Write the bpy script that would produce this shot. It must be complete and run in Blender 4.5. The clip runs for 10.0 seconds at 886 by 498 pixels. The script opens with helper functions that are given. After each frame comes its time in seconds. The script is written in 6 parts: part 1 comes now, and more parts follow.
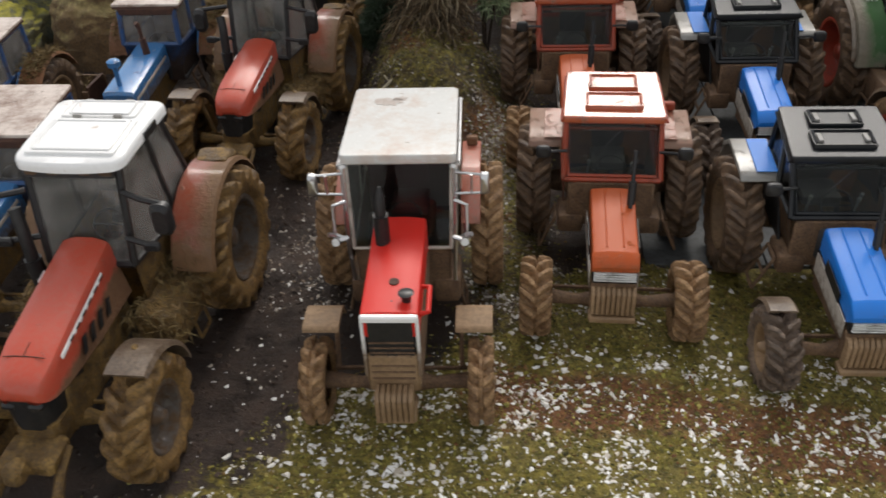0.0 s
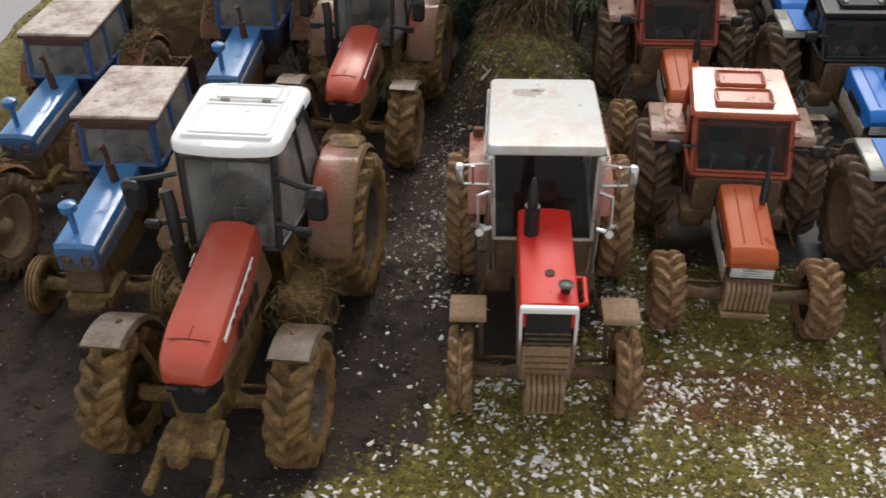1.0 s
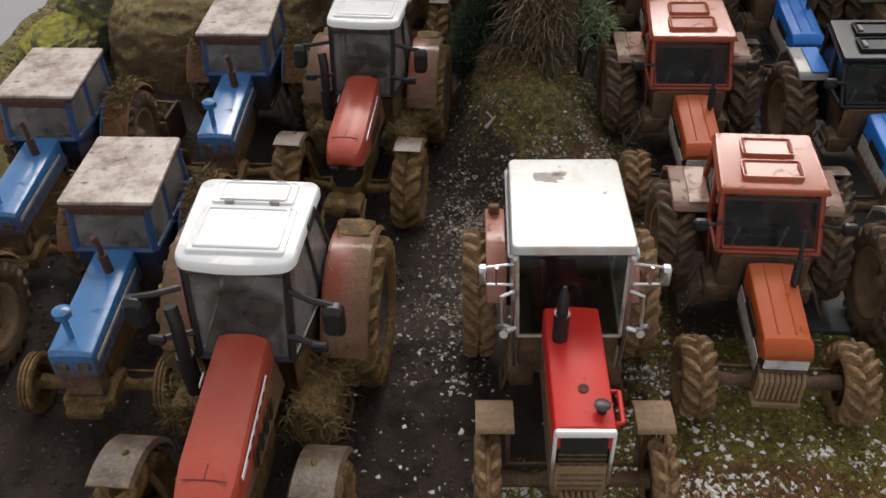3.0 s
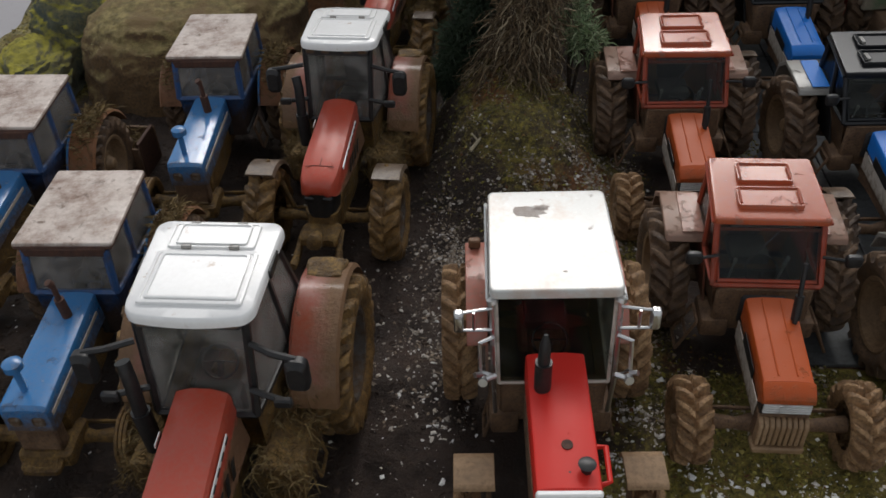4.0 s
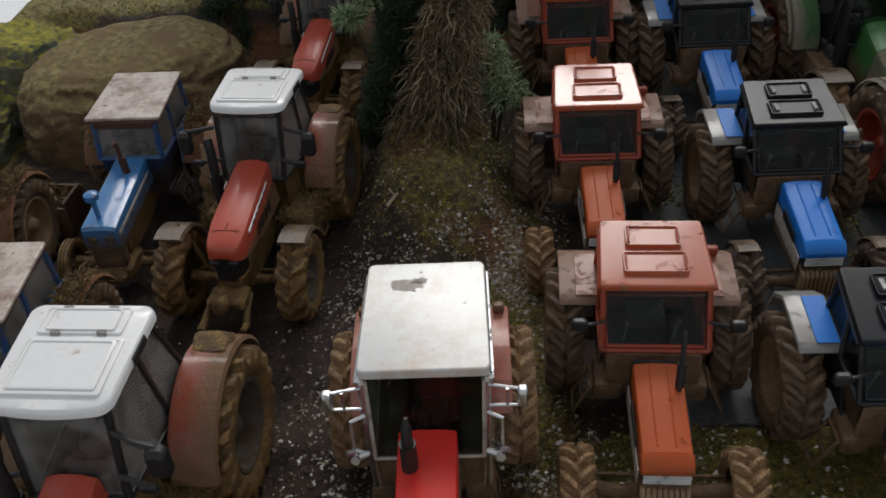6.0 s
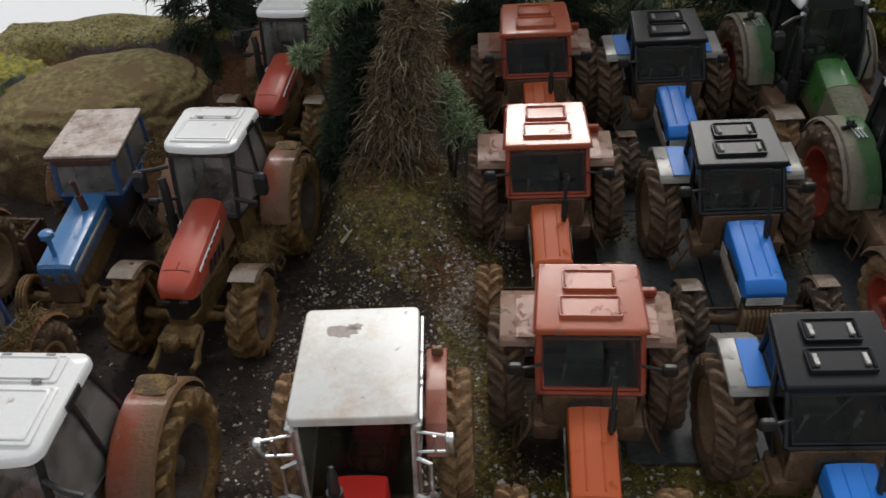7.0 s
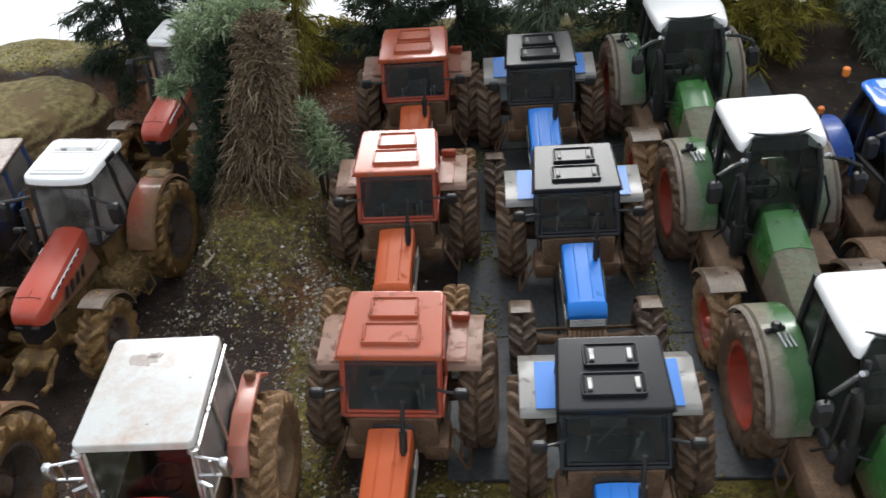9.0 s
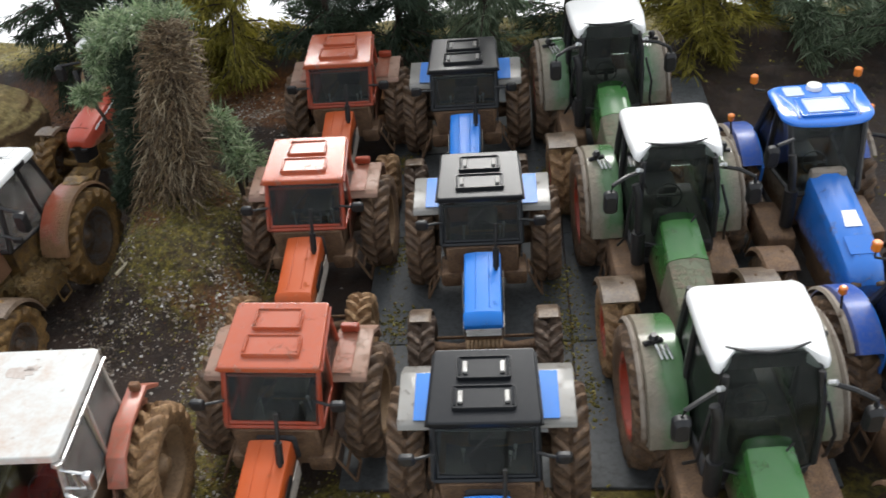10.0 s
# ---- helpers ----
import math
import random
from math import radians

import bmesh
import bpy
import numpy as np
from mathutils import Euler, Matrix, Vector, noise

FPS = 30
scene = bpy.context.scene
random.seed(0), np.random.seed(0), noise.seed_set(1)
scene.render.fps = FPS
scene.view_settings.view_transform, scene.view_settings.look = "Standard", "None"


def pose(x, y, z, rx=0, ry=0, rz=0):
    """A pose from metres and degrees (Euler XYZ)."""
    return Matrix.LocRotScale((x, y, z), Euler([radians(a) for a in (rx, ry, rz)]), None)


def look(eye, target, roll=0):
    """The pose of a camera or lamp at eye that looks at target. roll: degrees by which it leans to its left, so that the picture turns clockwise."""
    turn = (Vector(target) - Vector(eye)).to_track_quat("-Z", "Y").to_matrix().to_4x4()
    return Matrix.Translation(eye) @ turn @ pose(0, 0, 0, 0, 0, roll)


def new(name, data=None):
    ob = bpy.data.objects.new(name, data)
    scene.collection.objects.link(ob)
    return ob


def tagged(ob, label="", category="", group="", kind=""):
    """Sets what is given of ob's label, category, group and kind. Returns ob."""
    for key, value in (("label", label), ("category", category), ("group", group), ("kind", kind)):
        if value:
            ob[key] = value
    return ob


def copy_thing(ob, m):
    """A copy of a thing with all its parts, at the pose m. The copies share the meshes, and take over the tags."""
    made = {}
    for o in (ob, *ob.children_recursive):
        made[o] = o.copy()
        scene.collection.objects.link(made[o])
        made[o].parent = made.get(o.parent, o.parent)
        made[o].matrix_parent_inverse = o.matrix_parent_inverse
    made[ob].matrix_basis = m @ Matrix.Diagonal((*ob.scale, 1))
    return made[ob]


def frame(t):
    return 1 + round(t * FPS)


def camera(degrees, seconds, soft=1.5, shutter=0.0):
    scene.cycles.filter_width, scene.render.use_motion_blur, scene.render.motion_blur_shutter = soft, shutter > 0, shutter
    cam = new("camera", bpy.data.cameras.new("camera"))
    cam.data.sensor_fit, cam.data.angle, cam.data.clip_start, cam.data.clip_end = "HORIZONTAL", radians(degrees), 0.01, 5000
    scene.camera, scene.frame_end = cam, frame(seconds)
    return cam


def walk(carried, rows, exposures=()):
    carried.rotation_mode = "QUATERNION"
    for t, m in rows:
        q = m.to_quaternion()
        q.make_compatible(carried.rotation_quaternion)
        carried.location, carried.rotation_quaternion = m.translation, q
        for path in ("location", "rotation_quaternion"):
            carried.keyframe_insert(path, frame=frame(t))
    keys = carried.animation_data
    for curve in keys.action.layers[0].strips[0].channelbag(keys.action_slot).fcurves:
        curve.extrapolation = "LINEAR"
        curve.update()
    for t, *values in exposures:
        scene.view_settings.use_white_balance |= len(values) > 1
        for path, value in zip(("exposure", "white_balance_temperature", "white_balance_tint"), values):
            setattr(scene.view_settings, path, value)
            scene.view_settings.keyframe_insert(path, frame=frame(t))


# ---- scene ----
# A model-tractor diorama, scale 1:32. All lengths below are in metres of the full-size
# tractor; S brings them to the true size of the models.
S = 1 / 32
cam = camera(53.1, 10.0, 1.55, 0.4)
PATH = [
    (0.0, (0.632, -0.216, 7.619), (0.471, 1.377, 6.42), -2.9),
    (0.5, (-0.255, -0.314, 7.85), (-0.41, 1.274, 6.644), -1.8),
    (1.0, (-1.09, -0.356, 7.688), (-1.233, 1.225, 6.47), -1.2),
    (1.5, (-1.581, -0.264, 7.754), (-1.721, 1.299, 6.514), -1.4),
    (2.0, (-1.651, 0.118, 7.961), (-1.747, 1.663, 6.695), -1.0),
    (2.5, (-1.679, 0.627, 8.175), (-1.766, 2.16, 6.893), -1.3),
    (3.0, (-1.673, 1.053, 8.576), (-1.757, 2.578, 7.285), -1.2),
    (4.5, (-1.168, 2.059, 8.455), (-1.278, 3.586, 7.169), -3.2),
    (5.0, (-0.93, 2.135, 8.539), (-1.051, 3.666, 7.258), -3.7),
    (5.5, (-0.339, 2.203, 8.713), (-0.468, 3.735, 7.433), -4.2),
    (7.0, (0.807, 2.425, 9.366), (0.685, 3.98, 8.113), -4.0),
    (7.5, (1.509, 2.383, 9.246), (1.385, 3.931, 7.986), -4.4),
    (8.0, (2.302, 2.437, 9.387), (2.166, 3.985, 8.127), -5.1),
    (8.5, (2.741, 2.383, 9.601), (2.588, 3.932, 8.345), -5.2),
    (9.0, (3.455, 2.356, 9.816), (3.29, 3.908, 8.564), -5.6),
    (9.5, (4.185, 2.389, 9.862), (4.008, 3.932, 8.602), -5.6),
    (10.0, (5.01, 2.551, 9.908), (4.831, 4.091, 8.645), -6.0),
]
walk(cam, [(t, look(Vector(e) * S, Vector(g) * S, r)) for t, e, g, r in PATH],
     [(0.0, 0.35, 6800, 11), (1.0, 0.32, 6800, 11), (2.5, 0.28, 6800, 11), (3.2, -0.05, 6750, 11), (4.5, -0.33, 6450, 10), (5.5, -0.48, 6450, 10), (7.0, -0.2, 6600, 10), (8.0, 0.15, 6600, 10), (8.5, 0.32, 6400, 9), (9.0, 0.62, 6300, 9), (10.0, 0.82, 6450, 9)])

# ---- light: a bright soft sky beyond and above the back row ----
EL, AZ = radians(47), radians(5)
world = bpy.data.worlds.new("overcast")
scene.world = world
world.use_nodes = True
wn, wl = world.node_tree.nodes, world.node_tree.links
sky = wn.new("ShaderNodeTexSky")
sky.sky_type, sky.sun_disc = "NISHITA", False
sky.sun_elevation, sky.sun_rotation = EL, AZ
grey = wn.new("ShaderNodeMix")
grey.data_type = "RGBA"
grey.inputs[0].default_value = 0.75
grey.inputs[7].default_value = (7.0, 7.2, 7.4, 1)
wl.new(sky.outputs[0], grey.inputs[6])
wl.new(grey.outputs[2], wn["Background"].inputs[0])
wn["Background"].inputs[1].default_value = 0.102
sun_data = bpy.data.lights.new("sun", "SUN")
sun_data.energy, sun_data.angle, sun_data.color = 0.7, radians(20), (1.0, 0.97, 0.93)
sun = new("sun", sun_data)
sun.matrix_world = look((0, 0, 0), (-math.sin(AZ) * math.cos(EL), -math.cos(AZ) * math.cos(EL), -math.sin(EL)))
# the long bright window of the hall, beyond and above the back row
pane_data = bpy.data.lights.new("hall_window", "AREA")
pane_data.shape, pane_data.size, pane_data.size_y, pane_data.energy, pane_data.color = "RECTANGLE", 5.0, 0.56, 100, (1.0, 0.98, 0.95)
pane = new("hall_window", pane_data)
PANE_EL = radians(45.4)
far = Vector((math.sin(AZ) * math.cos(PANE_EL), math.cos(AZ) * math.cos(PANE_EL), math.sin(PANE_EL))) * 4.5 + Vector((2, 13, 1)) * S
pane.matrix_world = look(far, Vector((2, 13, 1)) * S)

# ---- mesh helpers ----
def part(name, bm, mat, parent=None, label="", sharp=38):
    """One mesh object under a thing or a part."""
    bmesh.ops.recalc_face_normals(bm, faces=bm.faces)
    me = bpy.data.meshes.new(name)
    bm.to_mesh(me)
    bm.free()
    me.transform(Matrix.Scale(S, 4))
    me.materials.append(mat)
    me.polygons.foreach_set("use_smooth", [True] * len(me.polygons))
    me.set_sharp_from_angle(angle=radians(sharp))
    ob = new(name, me)
    ob.parent = parent
    if label:
        tagged(ob, label)
    return ob


def again(name, ob, parent, m=None, label=""):
    """The same mesh once more as a part."""
    o = new(name, ob.data)
    o.parent = parent
    if m is not None:
        o.matrix_basis = m
    if label:
        tagged(o, label)
    return o


def at(x, y, z=0, rz=0):
    return pose(x * S, y * S, z * S, 0, 0, rz)


def box(bm, x0, x1, y0, y1, z0, z1, bev=0.02, seg=1, m=None):
    vs = bmesh.ops.create_cube(bm, size=1)["verts"]
    for v in vs:
        v.co = Vector(((x0 + x1) / 2 + v.co.x * (x1 - x0), (y0 + y1) / 2 + v.co.y * (y1 - y0), (z0 + z1) / 2 + v.co.z * (z1 - z0)))
        if m is not None:
            v.co = m @ v.co
    if bev:
        es = list({e for v in vs for e in v.link_edges})
        bmesh.ops.bevel(bm, geom=es, offset=bev, segments=seg, affect="EDGES", profile=0.5)
    return bm


def boxes(*rows, bev=0.02, seg=1):
    bm = bmesh.new()
    for r in rows:
        box(bm, *r, bev=bev, seg=seg)
    return bm


def loft(bm, loops, caps=True, closed=True):
    rows = [[bm.verts.new(p) for p in lp] for lp in loops]
    n = len(rows[0])
    for a, b in zip(rows, rows[1:]):
        for i in range(n if closed else n - 1):
            j = (i + 1) % n
            bm.faces.new((a[i], a[j], b[j], b[i]))
    if caps and closed:
        bm.faces.new(rows[0])
        bm.faces.new(rows[-1])
    return bm


def rrect(w, h, r, n=4):
    """A rounded rectangle round the origin."""
    out = []
    for cx, cy, a0 in ((w / 2 - r, h / 2 - r, 0), (-w / 2 + r, h / 2 - r, 90), (-w / 2 + r, -h / 2 + r, 180), (w / 2 - r, -h / 2 + r, 270)):
        for k in range(n + 1):
            a = radians(a0 + 90 * k / n)
            out.append((cx + r * math.cos(a), cy + r * math.sin(a)))
    return out


def tube(bm, pts, r, n=8):
    pts = [Vector(p) for p in pts]
    loops = []
    for i, p in enumerate(pts):
        d = (pts[min(i + 1, len(pts) - 1)] - pts[max(i - 1, 0)]).normalized()
        a = d.cross(Vector((0.31, 0.12, 0.94)) if abs(d.z) < 0.9 else Vector((1, 0, 0))).normalized()
        b = d.cross(a)
        rr = r[i] if isinstance(r, (list, tuple)) else r
        loops.append([p + rr * (math.cos(2 * math.pi * k / n) * a + math.sin(2 * math.pi * k / n) * b) for k in range(n)])
    return loft(bm, loops)


def tubes(rows, n=8):
    bm = bmesh.new()
    for pts, r in rows:
        tube(bm, pts, r, n)
    return bm


def lathe(bm, prof, n=32, cy=0, cz=0, caps=True):
    """A ring about an axis along x; prof rows are x and radius."""
    loops = [[(x, cy - r * math.sin(2 * math.pi * k / n), cz + r * math.cos(2 * math.pi * k / n)) for k in range(n)] for x, r in prof]
    return loft(bm, loops, caps=caps)


def slab(bm, pts, th):
    """A thin plate on a polygon, thickened along its normal."""
    pts = [Vector(p) for p in pts]
    nrm = (pts[1] - pts[0]).cross(pts[2] - pts[0]).normalized() * th
    return loft(bm, [pts, [p + nrm for p in pts]])


def profile(bm, yz, x0, x1, bev=0.015):
    """A side outline, drawn in y and z, from x0 to x1."""
    n0 = len(bm.verts)
    loft(bm, [[(x0, y, z) for y, z in yz], [(x1, y, z) for y, z in yz]])
    if bev:
        bm.verts.ensure_lookup_table()
        es = list({e for v in bm.verts[n0:] for e in v.link_edges})
        bmesh.ops.bevel(bm, geom=es, offset=bev, segments=1, affect="EDGES")
    return bm


def arc_fender(bm, x0, x1, cy, cz, r, a0, a1, th=0.03, lip=0.0, n=12):
    """A bent sheet over a wheel; angles from the top, forwards positive."""
    loops = []
    for k in range(n + 1):
        a = radians(a0 + (a1 - a0) * k / n)
        c, s = math.cos(a), math.sin(a)
        ring = [(x0, r - lip), (x0 + 0.03 * (1 if x1 > x0 else -1), r), (x1 - 0.03 * (1 if x1 > x0 else -1), r), (x1, r - lip), (x1 - 0.03 * (1 if x1 > x0 else -1), r - th), (x0 + 0.03 * (1 if x1 > x0 else -1), r - th)]
        loops.append([(x, cy - q * s, cz + q * c) for x, q in ring])
    return loft(bm, loops)


def lumps(bm, amount, size, cuts=0):
    if cuts:
        bmesh.ops.subdivide_edges(bm, edges=bm.edges[:], cuts=cuts, use_grid_fill=True)
    for v in bm.verts:
        v.co += amount * noise.noise_vector(v.co / size)
    return bm


def dense(pts, gap=0.12):
    """A closed outline with points added along its long edges."""
    out = []
    for a, b in zip(pts, list(pts[1:]) + [pts[0]]):
        n = max(1, int(math.hypot(b[0] - a[0], b[1] - a[1]) / gap))
        out += [(a[0] + (b[0] - a[0]) * k / n, a[1] + (b[1] - a[1]) * k / n) for k in range(n)]
    return out

# ---- materials ----
def nodes_of(name):
    m = bpy.data.materials.new(name)
    m.use_nodes = True
    nt = m.node_tree
    return m, nt, nt.nodes["Principled BSDF"]


def noise_node(nt, size, detail=6, rough=0.6, coord="Object"):
    """Noise whose features are about size full-size metres."""
    tc = nt.nodes.new("ShaderNodeTexCoord")
    n = nt.nodes.new("ShaderNodeTexNoise")
    n.inputs["Scale"].default_value = 1 / (size * S)
    n.inputs["Detail"].default_value, n.inputs["Roughness"].default_value = detail, rough
    nt.links.new(tc.outputs[coord], n.inputs["Vector"])
    return n


def ramp(nt, src, a, b, ca=(0, 0, 0, 1), cb=(1, 1, 1, 1)):
    r = nt.nodes.new("ShaderNodeValToRGB")
    r.color_ramp.elements[0].position, r.color_ramp.elements[1].position = a, b
    r.color_ramp.elements[0].color, r.color_ramp.elements[1].color = ca, cb
    nt.links.new(src, r.inputs[0])
    return r


def mixc(nt, fac, a, b, blend="MIX"):
    m = nt.nodes.new("ShaderNodeMix")
    m.data_type, m.blend_type = "RGBA", blend
    for s, v in ((0, fac), (6, a), (7, b)):
        if isinstance(v, (float, int)):
            m.inputs[s].default_value = v
        elif isinstance(v, tuple):
            m.inputs[s].default_value = (*v, 1)
        else:
            nt.links.new(v, m.inputs[s])
    return m.outputs[2]


def mathn(nt, op, a, b):
    m = nt.nodes.new("ShaderNodeMath")
    m.operation = op
    for s, v in ((0, a), (1, b)):
        if isinstance(v, (float, int)):
            m.inputs[s].default_value = v
        else:
            nt.links.new(v, m.inputs[s])
    return m.outputs[0]


def bump(nt, bsdf, src, size, strength=0.5):
    b = nt.nodes.new("ShaderNodeBump")
    b.inputs["Distance"].default_value, b.inputs["Strength"].default_value = size * S, strength
    nt.links.new(src, b.inputs["Height"])
    nt.links.new(b.outputs[0], bsdf.inputs["Normal"])


MUD = (0.105, 0.062, 0.033)


def paint(name, col, rough=0.3, mud=0.0, mud_top=0.0, fade=0.12, coat=0.3, metal=0.0, dust=0.15, mudcol=MUD, spots=None, mud_w=0.35, mud_slope=0.0, dirt_x=None):
    """Painted metal with fading, dust and mud splashes; mud_top: height below which mud gathers."""
    m, nt, p = nodes_of(name)
    big, fine = noise_node(nt, 0.5), noise_node(nt, 0.06, 8, 0.7)
    faded = tuple(min(1, c * 0.75 + 0.1) for c in col)
    c = mixc(nt, mathn(nt, "MULTIPLY", ramp(nt, big.outputs[0], 0.4, 0.75).outputs[0], fade * 4), col, faded)
    if spots:
        sp = noise_node(nt, spots[2] if len(spots) > 2 else 0.22, 10, 0.75)
        c = mixc(nt, ramp(nt, sp.outputs[0], spots[1], spots[1] + (0.2 if len(spots) > 2 else 0.07)).outputs[0], c, spots[0])
    c = mixc(nt, mathn(nt, "MULTIPLY", ramp(nt, fine.outputs[0], 0.42, 0.7).outputs[0], dust), c, tuple(0.6 * a + 0.2 * b for a, b in zip((0.3, 0.24, 0.18), col)))
    mask = ramp(nt, mathn(nt, "ADD", noise_node(nt, 0.2, 9, 0.72).outputs[0], mud), 0.62, 0.78).outputs[0]
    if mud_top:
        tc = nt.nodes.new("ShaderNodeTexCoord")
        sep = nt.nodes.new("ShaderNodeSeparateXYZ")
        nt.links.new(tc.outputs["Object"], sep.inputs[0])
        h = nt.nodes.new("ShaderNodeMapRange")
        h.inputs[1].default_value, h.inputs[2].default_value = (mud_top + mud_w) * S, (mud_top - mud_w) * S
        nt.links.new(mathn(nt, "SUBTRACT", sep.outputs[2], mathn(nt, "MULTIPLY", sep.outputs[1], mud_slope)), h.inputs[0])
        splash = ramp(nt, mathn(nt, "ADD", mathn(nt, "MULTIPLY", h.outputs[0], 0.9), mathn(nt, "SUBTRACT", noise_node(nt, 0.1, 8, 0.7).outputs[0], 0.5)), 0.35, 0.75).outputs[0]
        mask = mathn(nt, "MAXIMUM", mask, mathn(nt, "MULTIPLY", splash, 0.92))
    if dirt_x:
        # dirt thrown outwards by the wheel
        tc = nt.nodes.new("ShaderNodeTexCoord")
        sep = nt.nodes.new("ShaderNodeSeparateXYZ")
        nt.links.new(tc.outputs["Object"], sep.inputs[0])
        h = nt.nodes.new("ShaderNodeMapRange")
        h.inputs[1].default_value, h.inputs[2].default_value = dirt_x[0] * S, dirt_x[1] * S
        nt.links.new(mathn(nt, "ABSOLUTE", sep.outputs[0], 0.0), h.inputs[0])
        splash = ramp(nt, mathn(nt, "ADD", h.outputs[0], mathn(nt, "SUBTRACT", noise_node(nt, 0.4, 5, 0.6).outputs[0], 0.5)), 0.2, 0.8).outputs[0]
        mask = mathn(nt, "MAXIMUM", mask, mathn(nt, "MULTIPLY", splash, dirt_x[2]))
    mc = mixc(nt, noise_node(nt, 0.09, 8, 0.7).outputs[0], tuple(c * 0.55 for c in mudcol), tuple(c * 1.5 for c in mudcol))
    nt.links.new(mixc(nt, mask, c, mc), p.inputs["Base Color"])
    r = nt.nodes.new("ShaderNodeMapRange")
    r.inputs[3].default_value, r.inputs[4].default_value = rough, 0.85
    nt.links.new(mathn(nt, "MAXIMUM", mask, mathn(nt, "MULTIPLY", fine.outputs[0], 0.14)), r.inputs[0])
    nt.links.new(r.outputs[0], p.inputs["Roughness"])
    p.inputs["Metallic"].default_value = metal
    p.inputs["Specular IOR Level"].default_value = 0.5 if coat > 0.1 or metal else 0.3
    p.inputs["Coat Weight"].default_value, p.inputs["Coat Roughness"].default_value = coat, 0.12
    bump(nt, p, mathn(nt, "ADD", mathn(nt, "MULTIPLY", mask, noise_node(nt, 0.05, 6).outputs[0]), mathn(nt, "MULTIPLY", fine.outputs[0], 0.02)), 0.03, 0.7)
    return m


def earthy(name, cols, size=0.2, rough=0.9, height=0.04, strength=0.8, wet=0.0):
    """Mud, soil, moss: colours mixed at two scales."""
    m, nt, p = nodes_of(name)
    a, b = noise_node(nt, size, 8, 0.65), noise_node(nt, size * 0.18, 8, 0.7)
    c = mixc(nt, ramp(nt, a.outputs[0], 0.38, 0.64).outputs[0], cols[0], cols[1])
    c = mixc(nt, ramp(nt, b.outputs[0], 0.45, 0.7).outputs[0], c, cols[2])
    nt.links.new(c, p.inputs["Base Color"])
    r = ramp(nt, a.outputs[0], 0.4, 0.6, (rough - wet,) * 3 + (1,), (rough,) * 3 + (1,))
    nt.links.new(r.outputs[0], p.inputs["Roughness"])
    bump(nt, p, mathn(nt, "ADD", a.outputs[0], mathn(nt, "MULTIPLY", b.outputs[0], 0.6)), height, strength)
    return m


def glass_mat(name, film=0.25, tint=(0.75, 0.78, 0.76), dirt=(0.2, 0.17, 0.14), wiped=None):
    """A clear plastic window with a dusty film."""
    m = bpy.data.materials.new(name)
    m.use_nodes = True
    nt = m.node_tree
    nt.nodes.clear()
    out = nt.nodes.new("ShaderNodeOutputMaterial")
    tr, gl, df = nt.nodes.new("ShaderNodeBsdfTransparent"), nt.nodes.new("ShaderNodeBsdfGlossy"), nt.nodes.new("ShaderNodeBsdfDiffuse")
    tr.inputs[0].default_value = (*tint, 1)
    gl.inputs["Roughness"].default_value = 0.04
    df.inputs[0].default_value = (*dirt, 1)
    m1, m2 = nt.nodes.new("ShaderNodeMixShader"), nt.nodes.new("ShaderNodeMixShader")
    fr = nt.nodes.new("ShaderNodeFresnel")
    fr.inputs["IOR"].default_value = 1.24
    nt.links.new(fr.outputs[0], m1.inputs[0])
    nt.links.new(tr.outputs[0], m1.inputs[1])
    nt.links.new(gl.outputs[0], m1.inputs[2])
    n = noise_node(nt, 0.35, 8, 0.7)
    dust = mathn(nt, "MULTIPLY", ramp(nt, n.outputs[0], 0.3, 0.75).outputs[0], film * 2)
    if wiped:
        # the fan that the wiper keeps clear: centre x, z and radii
        tc = nt.nodes.new("ShaderNodeTexCoord")
        sep = nt.nodes.new("ShaderNodeSeparateXYZ")
        nt.links.new(tc.outputs["Object"], sep.inputs[0])
        d = [mathn(nt, "POWER", mathn(nt, "ABSOLUTE", mathn(nt, "DIVIDE", mathn(nt, "SUBTRACT", sep.outputs[k], wiped[i] * S), wiped[2 + i] * S), 0.0), 2.0) for i, k in ((0, 0), (1, 2))]
        edge = mathn(nt, "ADD", mathn(nt, "ADD", d[0], d[1]), mathn(nt, "MULTIPLY", mathn(nt, "SUBTRACT", n.outputs[0], 0.5), 0.6))
        dust = mathn(nt, "MULTIPLY", dust, ramp(nt, edge, 0.6, 1.2, (0.3, 0.3, 0.3, 1)).outputs[0])
    nt.links.new(dust, m2.inputs[0])
    nt.links.new(m1.outputs[0], m2.inputs[1])
    nt.links.new(df.outputs[0], m2.inputs[2])
    nt.links.new(m2.outputs[0], out.inputs[0])
    return m


